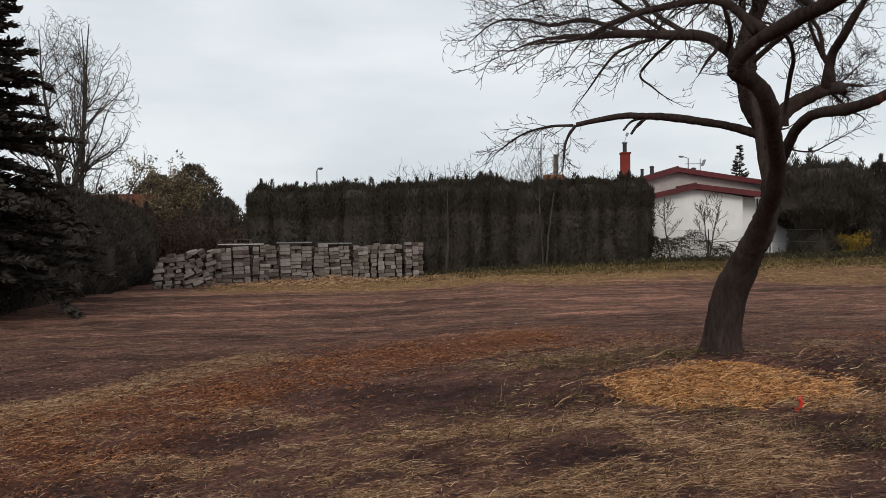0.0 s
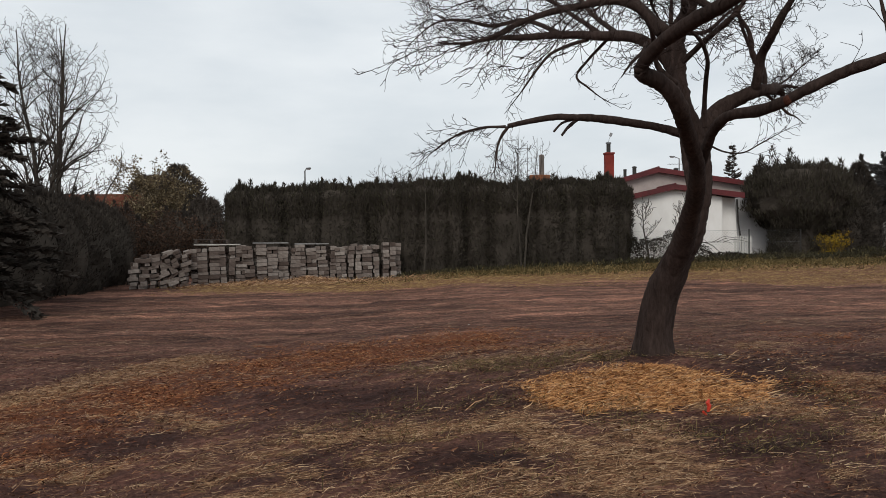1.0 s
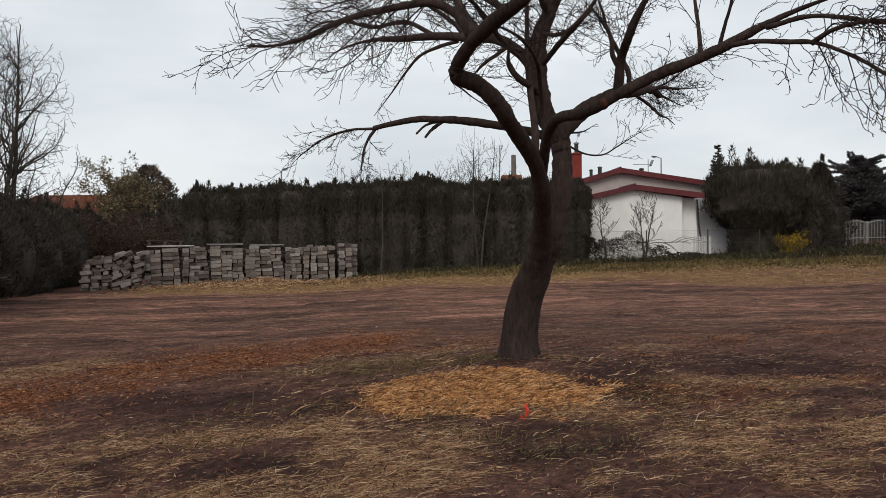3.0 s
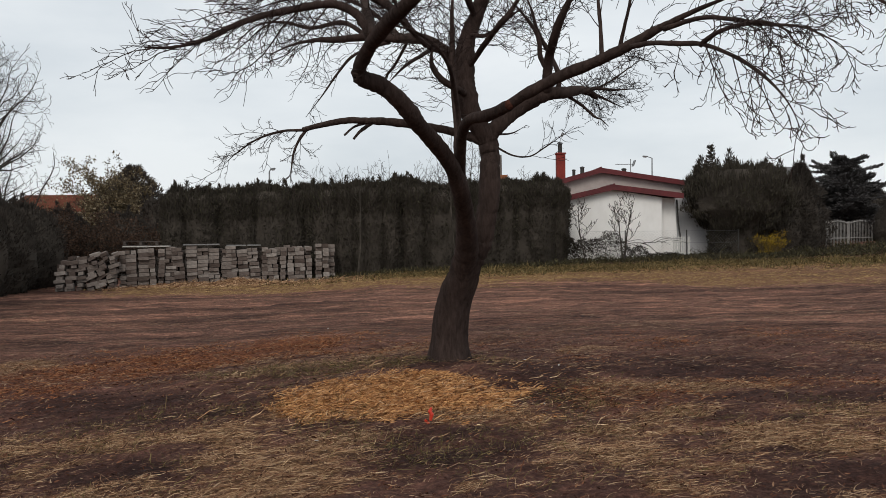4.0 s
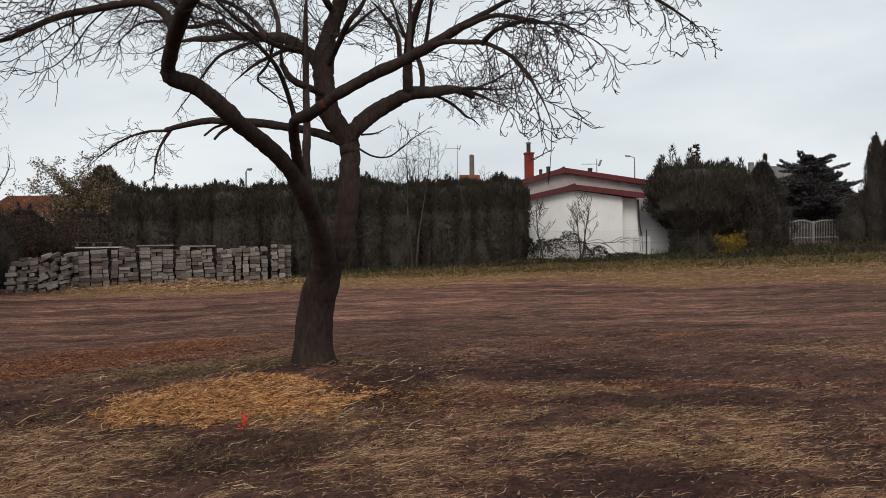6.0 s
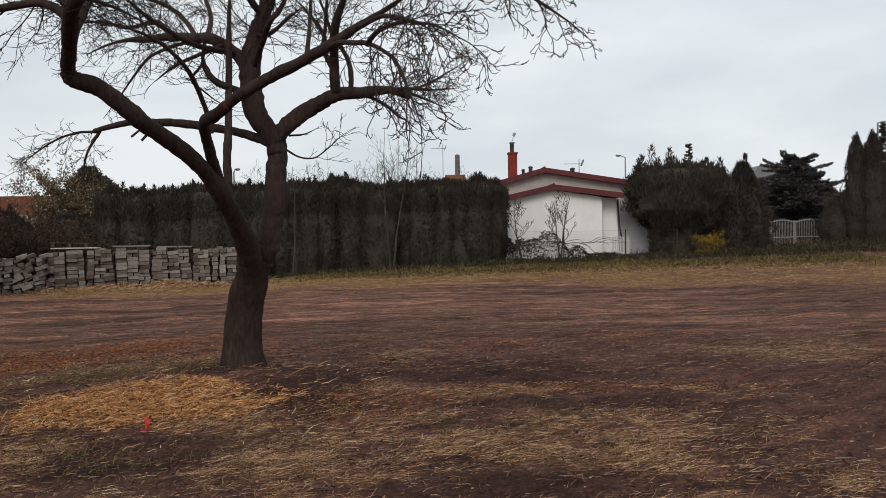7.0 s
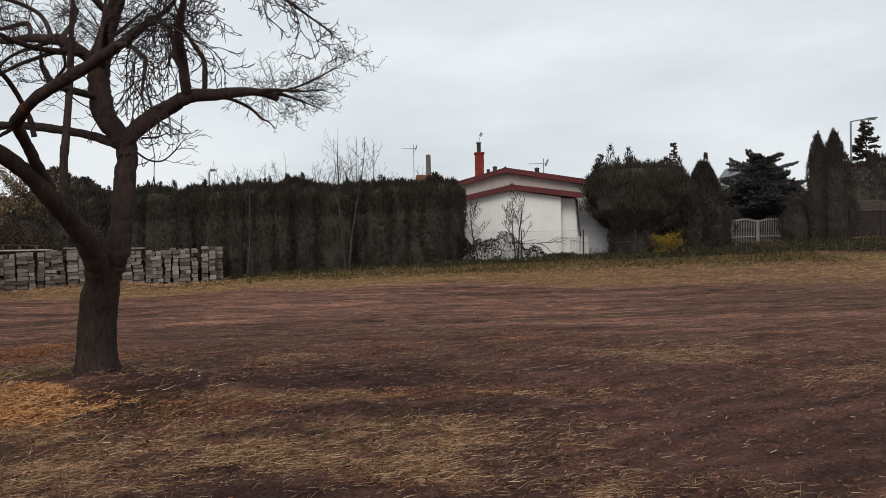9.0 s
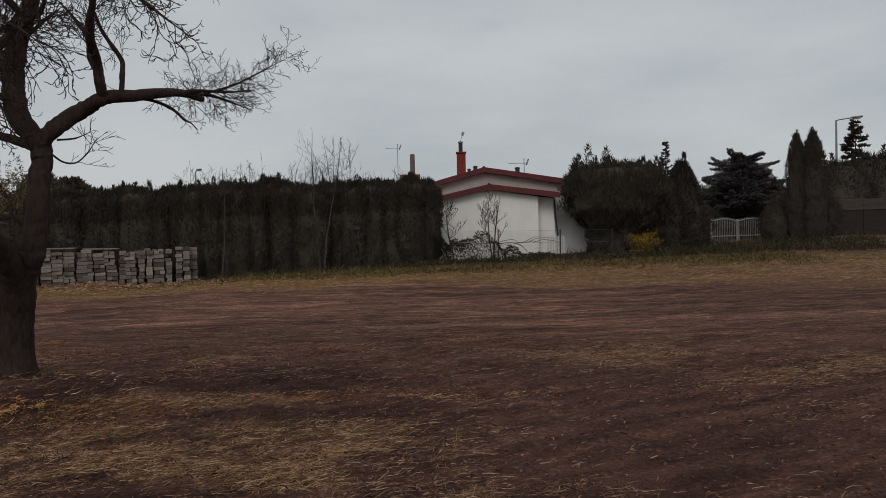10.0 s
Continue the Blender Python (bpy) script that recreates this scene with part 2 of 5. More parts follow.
def spline(pts, steps=5):
    """A smooth curve through the points."""
    p = np.asarray(pts, float)
    p = np.vstack([2 * p[0] - p[1], p, 2 * p[-1] - p[-2]])
    out = []
    for i in range(1, len(p) - 2):
        a, b, c, d = p[i - 1:i + 3]
        for s in np.arange(steps) / steps:
            out.append(0.5 * (2 * b + (c - a) * s + (2 * a - 5 * b + 4 * c - d) * s * s + (3 * b - a - 3 * c + d) * s ** 3))
    out.append(p[-2])
    return np.array(out)


def unit(v):
    v = np.asarray(v, float)
    return v / (np.linalg.norm(v, axis=-1, keepdims=True) + 1e-9)


def fbm(x, y, scale, seed=0.0, octaves=3):
    """Smooth noise over the plan, about -1 to 1."""
    x, y = np.asarray(x, float) * scale, np.asarray(y, float) * scale
    out, amp = np.zeros(np.broadcast(x, y).shape), 1.0
    for o in range(octaves):
        xi, yi = np.floor(x).astype(np.int64), np.floor(y).astype(np.int64)
        fx, fy = x - xi, y - yi
        fx, fy = fx * fx * (3 - 2 * fx), fy * fy * (3 - 2 * fy)

        def corner(a, b):
            h = (a * 374761393 + b * 668265263 + int(seed * 1000 + o * 77) * 362437) & 0x7fffffff
            h = ((h ^ (h >> 13)) * 1274126177) & 0x7fffffff
            return ((h ^ (h >> 16)) & 0xffff) / 32767.5 - 1
        out = out + amp * ((corner(xi, yi) * (1 - fx) + corner(xi + 1, yi) * fx) * (1 - fy) + (corner(xi, yi + 1) * (1 - fx) + corner(xi + 1, yi + 1) * fx) * fy)
        x, y, amp = x * 2.03, y * 2.03, amp * 0.5
    return out / 1.6


def step(a, b, x):
    s = np.clip((np.asarray(x, float) - a) / (b - a), 0, 1)
    return s * s * (3 - 2 * s)


# ---- the ground: one sheet ----
TREE_X, TREE_Y = 3.32, 10.42


def height(x, y):
    """The lie of the land: nearly level, a low bank along the far edge, a slight mound at the tree."""
    x, y = np.asarray(x, float), np.asarray(y, float)
    z = 0.005 * np.clip(x, -30, 5) - 0.05 * step(5, 10, x) + 0.12 * step(10, 24, x) - 0.15 * step(2.5, -2.5, x)
    z = z + step(24, 37, y) * (0.10 * step(-9, -3, x) + 0.45 * step(-2, 14, x)) + 0.45 * step(17, 25, x) * step(34, 42, y)
    z = z + 0.14 * np.exp(-((x - TREE_X) ** 2 + (y - TREE_Y + 0.45) ** 2) / 1.7)
    return z


def relief(x, y):
    near = 1 - step(30, 60, y)
    ruts = fbm(x * 0.16 + y * 0.02, y - 0.06 * x, 2.4, 3, 3) * 0.05 * step(10.5, 14, y) * (1 - step(28, 33, y))
    clods = fbm(x, y, 2.6, 5, 4) * 0.04 + fbm(x, y, 0.7, 9, 2) * 0.04
    crumbs = np.abs(fbm(x * 0.8, y, 7.5, 6, 3)) * 0.035 * (1 - step(13, 17, y))
    heaps = 0.20 * np.exp(-((x + 4.0) / 0.8) ** 2 - ((y - 32.2) / 0.4) ** 2) + 0.12 * np.exp(-((x + 5.8) / 1.0) ** 2 - ((y - 31.8) / 0.4) ** 2)
    return (ruts + clods + crumbs) * near + heaps


def ground_z(x, y):
    return height(x, y) + relief(x, y)


def band(x, y, cx, cy, rx, ry, turn, soft, seed, rag=0.22):
    """A patch with a ragged edge: 1 inside, 0 outside."""
    c, s = math.cos(turn), math.sin(turn)
    u, v = (x - cx) * c + (y - cy) * s, -(x - cx) * s + (y - cy) * c
    d = np.sqrt((u / rx) ** 2 + (v / ry) ** 2) + rag * fbm(x, y, 1.4, seed, 4)
    return 1 - step(1 - soft, 1 + soft, d)


def along_line(x, y, pts, half, soft, seed, rag=0.3):
    """A ragged band along a broken line: 1 on it, 0 off it."""
    best = np.full(np.broadcast(x, y).shape, 99.0)
    for (ax, ay), (bx, by) in zip(pts, pts[1:]):
        ln = (bx - ax) ** 2 + (by - ay) ** 2
        f = np.clip(((x - ax) * (bx - ax) + (y - ay) * (by - ay)) / ln, 0, 1)
        best = np.minimum(best, np.hypot(x - ax - f * (bx - ax), y - ay - f * (by - ay)))
    d = best / half + rag * fbm(x, y, 1.5, seed, 4)
    return 1 - step(1 - soft, 1 + soft, d)


def chips_at(x, y):
    return band(x + 0.25 * fbm(x, y, 2.2, 28, 3), y + 0.22 * fbm(x, y, 2.2, 29, 3), 2.74, 8.74, 1.14, 0.80, -0.12, 0.35, 21, 0.55) * (0.55 + 0.45 * step(-0.5, 0.2, fbm(x, y, 3.0, 30, 3)))


def red_at(x, y):
    clump = 0.42 + 0.58 * step(-0.5, 0.35, 0.7 * fbm(x, y, 1.4, 31, 4) + 0.5 * fbm(x, y, 4.5, 35, 3))
    a = along_line(x, y, ((-3.6, 6.4), (-2.8, 9.0), (-1.9, 11.2), (-0.7, 12.6), (1.0, 13.6)), 1.15, 0.75, 22, 0.5) * clump
    b = 1.0 * band(x, y, -0.5, 11.9, 1.7, 0.9, 0.6, 0.45, 23) * clump
    c = 0.35 * band(x, y, 8.5, 13.0, 5.0, 2.0, 0.1, 0.6, 24) * step(0.0, 0.7, fbm(x, y, 0.8, 34))
    d = 0.55 * band(x, y, 2.0, 12.9, 2.4, 0.8, 0.15, 0.5, 25) * clump
    e = 0.6 * band(x, y, 4.9, 8.7, 0.75, 0.7, 0.1, 0.5, 26) * clump
    h = 0.5 * band(x, y, 7.6, 9.6, 1.6, 0.3, 0.08, 0.5, 27) * clump
    return np.clip(np.maximum.reduce([a, b, c, d, e, h]), 0, 1)


def bare_at(x, y):
    """Spots of open soil without straw."""
    out = 1.0
    for k, (cx, cy, rx, ry) in enumerate(((0.5, 8.7, 1.0, 0.85), (3.28, 6.85, 0.62, 0.72), (4.2, 9.2, 0.3, 0.9), (4.7, 10.8, 0.9, 0.65), (6.0, 5.75, 1.1, 0.42), (7.1, 8.75, 1.5, 0.33), (-1.9, 7.35, 0.65, 0.5), (-0.3, 9.3, 0.95, 0.75), (3.45, 10.35, 0.8, 0.4), (1.0, 6.35, 0.5, 0.35), (10.4, 7.0, 2.2, 1.3), (9.4, 8.6, 1.8, 0.5), (6.3, 10.6, 1.6, 0.9), (-2.6, 5.9, 0.7, 0.4), (5.75, 7.55, 0.45, 0.22))):
        out = out * (1 - 0.93 * band(x, y, cx, cy, rx, ry, 0.1, 0.35, 60 + k, 0.35))
    return out


def damp_at(x, y):
    """Freshly turned, damp soil: the open spots and a ring of turned earth by the tree."""
    turned_up = band(x, y, 4.35, 9.6, 0.5, 1.2, 0.1, 0.5, 96, 0.5) + 0.8 * band(x, y, 4.1, 10.6, 1.5, 0.5, 0.05, 0.5, 97, 0.5)
    return np.clip(np.maximum(1 - bare_at(x, y), turned_up) * (0.6 + 0.4 * step(-0.4, 0.3, fbm(x, y, 2.4, 98, 3))) * (1 - step(7.0, 9.0, x)), 0, 1)


def straw_at(x, y):
    u, w = 0.81 * x + 0.59 * y, -0.59 * x + 0.81 * y
    near = (1 - step(8.2, 10.4, y + 0.6 * fbm(x, y, 0.5, 41))) * (1 - 0.62 * step(7.6, 9.2, x + 0.5 * fbm(x, y, 0.8, 40)))
    lumps = step(-0.2, 0.4, 0.35 * fbm(u * 0.7, w * 1.2, 0.75, 42, 3) + 0.6 * fbm(u * 0.8, w * 1.1, 2.1, 48, 4) + 0.45 * fbm(x * 0.8, y * 1.1, 6.0, 39, 3))
    s = near * (0.05 + 0.72 * lumps)
    for k, (cx, cy, rx, ry, turn, amount) in enumerate(((2.0, 6.95, 1.0, 0.85, 0.2, 0.95), (4.45, 6.4, 1.1, 0.75, 0.1, 0.9), (5.3, 7.35, 1.2, 0.5, 0.1, 0.9), (6.7, 7.85, 1.4, 0.34, 0.1, 0.95), (7.1, 7.05, 1.1, 0.7, 0.1, 0.9), (7.8, 6.25, 1.2, 0.45, -0.1, 0.9), (-1.25, 6.95, 0.75, 0.55, 0.4, 0.8), (0.3, 5.75, 1.0, 0.5, 0.2, 0.9), (0.4, 7.45, 0.42, 0.8, 0.3, 0.75), (-5.4, 14.6, 1.5, 0.4, 0.1, 0.8), (5.9, 9.35, 1.2, 0.3, 0.1, 0.85), (5.35, 12.2, 0.6, 0.32, 0.05, 0.9), (3.75, 13.6, 0.75, 0.5, 0.1, 0.55), (2.2, 8.1, 1.3, 0.5, 0.1, 0.7), (-0.1, 7.9, 0.5, 0.4, 0.5, 0.6), (8.2, 9.5, 1.2, 0.25, 0.1, 0.55))):
        s = np.maximum(s, amount * band(x, y, cx, cy, rx, ry, turn, 0.6, 80 + k, 0.7) * (0.2 + 0.75 * lumps))
    s = np.maximum(s, 0.8 * along_line(x, y, ((-4.4, 7.6), (-3.9, 9.3), (-3.4, 10.9), (-2.7, 12.6)), 0.5, 0.5, 46))
    rows = step(0.2, 0.65, fbm(u * 0.28, w, 0.9, 43, 3)) * step(8.5, 11, y) * (1 - step(14, 18, y)) * 0.4
    rows = np.maximum(rows, step(0.3, 0.7, fbm(x * 0.2, y - 0.06 * x, 0.9, 47, 3)) * step(12, 15, y) * (1 - step(20, 25, y)) * 0.3)
    edge = step(-9, -6.5, x) * step(25.8, 29.6, y + 0.03 * x + 0.45 * np.clip(x - 9, 0, 14) + 1.4 * fbm(x, y, 0.25, 44) + 2.0 * step(9, 16, x) * fbm(x * 0.2, y, 0.9, 49)) * (1 - step(33.2, 34.4, y)) * 0.85 * (1 - 0.3 * step(10, 16, x))
    heap = band(x, y, -5.2, 32.2, 3.6, 0.75, 0.2, 0.35, 45)
    return np.clip(np.maximum.reduce([s, rows, edge, heap]) * bare_at(x, y), 0, 1)


def green_at(x, y):
    far = step(31.0, 33.2, y + 0.7 * fbm(x, y, 0.4, 51)) * step(-1, 4, x) * (1 - 0.85 * step(34.2, 35.0, y))
    near = 0.3 * band(x, y, 2.6, 7.9, 2.8, 2.4, 0, 0.5, 52) * step(-0.05, 0.5, fbm(x, y, 1.3, 53))
    more = 0.3 * band(x, y, 6.2, 7.6, 2.0, 1.0, 0, 0.5, 55) * step(0.0, 0.5, fbm(x, y, 1.5, 56))
    tree = 0.5 * band(x, y, 2.2, 10.7, 1.7, 0.5, 0, 0.5, 54)
    return np.clip(np.maximum.reduce([far, near, more, tree]), 0, 1)


def table(fn, x0, x1, y0, y1, d):
    """The same layer, read from a fine table inside a stretch of the plan."""
    xs, ys = np.arange(x0, x1, d), np.arange(y0, y1, d)
    grid = fn(xs[None, :], ys[:, None])

    def read(x, y):
        i = np.clip(((np.asarray(x, float) - x0) / d + 0.5).astype(int), 0, len(xs) - 1)
        j = np.clip(((np.asarray(y, float) - y0) / d + 0.5).astype(int), 0, len(ys) - 1)
        return grid[j, i]
    return read


def axis(parts_):
    out = []
    for a, b, d in parts_:
        out += list(np.arange(a, b, d))
    return np.array(out + [parts_[-1][1]])


gx = axis([(-900, -200, 100), (-200, -40, 16), (-40, -14, 1.2), (-14, -5, 0.18), (-5, 11, 0.075), (11, 16, 0.1), (16, 34, 0.25), (34, 60, 1.5), (60, 220, 16), (220, 900, 85)])
gy = axis([(-120, -10, 11), (-10, 4, 0.7), (4, 13, 0.06), (13, 17, 0.1), (17, 36, 0.16), (36, 60, 0.8), (60, 220, 10), (220, 1600, 92)])
GX, GY = np.meshgrid(gx, gy)
nx, ny = len(gx), len(gy)
gidx = np.arange(nx * ny).reshape(ny, nx)
geo = Geo()
geo.add(np.stack([GX, GY, ground_z(GX, GY)], -1).reshape(-1, 3), np.stack([gidx[:-1, :-1], gidx[:-1, 1:], gidx[1:, 1:], gidx[1:, :-1]], -1).reshape(-1, 4))

m, t, b = material("field_soil", 0.95, 0.12)
v = coords(t)


def turned(angle, scale):
    c = t.nodes.new("ShaderNodeTexCoord")
    r = t.nodes.new("ShaderNodeMapping")
    r.vector_type = 'TEXTURE'
    r.inputs["Rotation"].default_value = (0, 0, radians(angle))
    q = t.nodes.new("ShaderNodeMapping")
    q.inputs["Scale"].default_value = scale
    t.links.new(c.outputs["Object"], r.inputs[0])
    t.links.new(r.outputs[0], q.inputs[0])
    return q.outputs[0]


fine = noise_of(t, v, 22, 9, 0.76)
fibres = noise_of(t, turned(12, (7, 42, 7)), 1.6, 5, 0.72)
fibres = mixed(t, 1.0, fibres, noise_of(t, turned(-28, (6, 46, 6)), 1.5, 5, 0.72), 'LIGHTEN')
fibres = mixed(t, 1.0, fibres, noise_of(t, turned(58, (6, 40, 6)), 1.5, 5, 0.72), 'LIGHTEN')
mid = noise_of(t, v, 1.3, 5, 0.6)
rows_far = noise_of(t, turned(5, (0.09, 1.0, 1.0)), 3.6, 7, 0.72)
rows_near = noise_of(t, turned(36, (0.22, 1.0, 1.0)), 3.4, 6, 0.66)
sep = t.nodes.new("ShaderNodeSeparateXYZ")
t.links.new(v, sep.inputs[0])
away = node(t, "MapRange", From_Min=11.5, From_Max=15.5)
t.links.new(sep.outputs[1], away.inputs[0])
rows_n = mixed(t, away.outputs[0], rows_near, rows_far)
soil = ramp(t, fine, [(0.30, (0.044, 0.0222, 0.0187)), (0.50, (0.126, 0.0625, 0.0498)), (0.62, (0.198, 0.104, 0.079)), (0.78, (0.37, 0.217, 0.160))])
soil = mixed(t, 1.0, soil, ramp(t, mid, [(0.3, (0.68, 0.66, 0.66)), (0.7, (1.2, 1.12, 1.08))]), 'MULTIPLY')
broad = noise_of(t, turned(6, (0.10, 1.0, 1.0)), 0.75, 4, 0.6)
soil = mixed(t, away.outputs[0], soil, mixed(t, 1.0, soil, ramp(t, broad, [(0.34, (0.70, 0.70, 0.71)), (0.5, (1.25, 1.27, 1.27)), (0.66, (2.2, 2.2, 2.15))]), 'MULTIPLY'))
streaks = noise_of(t, turned(4, (0.05, 1.0, 1.0)), 13, 5, 0.7)
soil = mixed(t, away.outputs[0], soil, mixed(t, 1.0, soil, ramp(t, streaks, [(0.36, (0.52, 0.52, 0.54)), (0.5, (0.95, 0.95, 0.95)), (0.66, (2.0, 1.95, 1.85))]), 'MULTIPLY'))
soil = mixed(t, away.outputs[0], soil, mixed(t, 1.0, soil, (0.99, 1.04, 0.98), 'MULTIPLY'))
soil = mixed(t, 1.0, soil, ramp(t, rows_n, [(0.34, (0.58, 0.55, 0.55)), (0.5, (0.97, 0.97, 0.97)), (0.68, (1.75, 1.66, 1.55))]), 'MULTIPLY')


def layer(attr, under, over, low, high):
    """Litter over the soil: where the layer is thick, thinned by fibres."""
    a = t.nodes.new("ShaderNodeAttribute")
    a.attribute_name = attr
    add = node(t, "Math")
    add.operation = 'MULTIPLY_ADD'
    t.links.new(fibres, add.inputs[0])
    add.inputs[1].default_value = 1.5
    add.inputs[2].default_value = -0.86
    tot = node(t, "Math")
    tot.operation = 'ADD'
    t.links.new(a.outputs["Fac"], tot.inputs[0])
    t.links.new(add.outputs[0], tot.inputs[1])
    f = ramp(t, tot.outputs[0], [(low, (0, 0, 0)), (high, (1, 1, 1))])
    return mixed(t, f, under, over)


straw_c = ramp(t, fibres, [(0.44, (0.055, 0.027, 0.017)), (0.56, (0.18, 0.094, 0.050)), (0.70, (0.42, 0.25, 0.125))])
red_c = ramp(t, fine, [(0.3, (0.075, 0.026, 0.015)), (0.55, (0.23, 0.084, 0.040)), (0.75, (0.40, 0.165, 0.075))])
green_c = ramp(t, fine, [(0.3, (0.05, 0.034, 0.014)), (0.7, (0.17, 0.118, 0.048))])
chip_c = ramp(t, fine, [(0.3, (0.17, 0.072, 0.03)), (0.7, (0.46, 0.22, 0.088))])
soil = layer("damp", soil, mixed(t, 1.0, soil, (0.58, 0.56, 0.56), 'MULTIPLY'), 0.1, 0.7)
col = layer("straw", soil, straw_c, 0.30, 0.80)
col = layer("red", col, red_c, 0.35, 0.9)
col = layer("green", col, green_c, 0.35, 0.95)
col = layer("chips", col, chip_c, 0.3, 0.75)
t.links.new(col, b.inputs["Base Color"])
bumped(t, b, fine, 1.0, 0.08)
SOIL = m
ground = part("ground", geo, SOIL, smooth=True)
tagged(ground, "bare brown tilled soil strewn with straw and mulch", "ground", kind="structure")
for key, fn in (("straw", straw_at), ("damp", damp_at), ("red", red_at), ("green", green_at), ("chips", chips_at)):
    at = ground.data.attributes.new(key, 'FLOAT', 'POINT')
    at.data.foreach_set("value", np.asarray(fn(GX, GY), np.float32).ravel() * (1 - step(45, 60, GY)).astype(np.float32).ravel())


# ---- bare trees ----
def twig_path(p, d, length, rng, droop, curl, k=7, hook=0.0):
    """A wandering twig: it droops along its first two thirds and, with hook, turns up again at its tip."""
    pts, q = [np.array(p, float)], np.array(p, float)
    d = unit(d)
    for i in range(k):
        f = (i + 1) / k
        pull = -droop * f if f < 0.68 or hook <= 0 else hook * (f - 0.5)
        d = unit(d + rng.normal(0, curl, 3) + np.array((0, 0, pull)))
        q = q + d * length / k
        pts.append(q)
    return np.array(pts)


def grow(g, path, r0, r1, rng, depth, length, gap, droop, curl=0.16, spread=0.9, lift=0.15, start=0.2, thin=0.0036, hook=0.0, inside=None):
    """Side twigs along a branch, and twigs on those; inside tells whether a tip lies within the crown."""
    seg = np.linalg.norm(np.diff(path, axis=0), axis=1)
    s = np.concatenate([[0], np.cumsum(seg)])
    total = s[-1]
    at = total * start + rng.uniform(0, gap)
    while at < total * 0.995:
        i = min(np.searchsorted(s, at), len(path) - 1)
        f = (at - s[i - 1]) / max(seg[i - 1], 1e-6)
        p = path[i - 1] * (1 - f) + path[i] * f
        tang = unit(path[i] - path[i - 1])
        side = rng.normal(0, 1, 3)
        side = unit(side - tang * side.dot(tang))
        d = tang * rng.uniform(0.35, 1.0) + side * spread * rng.uniform(0.6, 1.2) + np.array((0, 0, lift))
        ln = length * rng.uniform(0.45, 1.15) * (1 - 0.35 * at / total)
        rr = max(min((r0 + (r1 - r0) * at / total) * 0.55, ln * 0.009), thin)
        tw = twig_path(p, d, ln, rng, droop * rng.uniform(0.3, 1.3), curl, 7 if depth else 5, hook * rng.uniform(0.2, 1.4))
        if inside is not None and not inside(tw[-1]):
            at += gap * 0.5
            continue
        g.tube(tw, np.linspace(rr, max(rr * 0.35, thin * 0.7), len(tw)), 3 if rr < 0.008 else 5, cap=False)
        if depth:
            grow(g, tw, rr, rr * 0.35, rng, depth - 1, ln * 0.58, gap * 1.3, droop, curl * 1.1, spread, lift, 0.2, thin, hook, inside)
        at += gap * rng.uniform(0.6, 1.4)


tree = thing("old_fruit_tree", (TREE_X, TREE_Y, float(height(TREE_X, TREE_Y))), "leafless old fruit tree, dark leaning trunk and drooping twigs", "tree")
tree_rng = np.random.default_rng(7)
BASE = np.array((TREE_X, TREE_Y, float(height(TREE_X, TREE_Y))))


def limb(name, radii, *pts, twig=0.7, gap=0.14, droop=0.25, depth=2, start=0.3, lift=0.15, sides=11, steps=7, spread=0.7, curl=0.16, hook=0.5):
    """A limb through the points, with a radius at each (or from the first to the last), gnarled by knots, and the twigs on it."""
    p = spline(pts, steps)
    k = len(p)
    rad = np.interp(np.linspace(0, 1, k), np.linspace(0, 1, len(radii)), radii)
    if twig and radii[-1] < 0.03:
        rad = rad * np.interp(np.linspace(0, 1, k), (0, 0.65, 1), (1, 1, 0.4))
    wob = 1 + 0.04 * np.sin(np.arange(k) * 0.35 + radii[0] * 90) + tree_rng.normal(0, 0.012, k)
    for _ in range(k // 14):
        wob += min(0.16, 0.006 / radii[0]) * np.exp(-((np.arange(k) - tree_rng.uniform(3, k - 1)) / 1.4) ** 2)
    p = p + tree_rng.normal(0, 0.04, p.shape) * rad[:, None] * (np.arange(k) > 0)[:, None]
    g = Geo()
    g.tube(p - BASE, rad * wob, sides)
    ob = part(name, g, BARK, tree, smooth=True)
    if twig:
        spray = Geo()
        grow(spray, p - BASE, radii[0], radii[-1], tree_rng, depth, twig, gap, droop, curl, spread, lift, start, 0.0034, hook)
        part("twig_spray", spray, TWIG, ob, "fine dark bare twigs", kind="stuff")


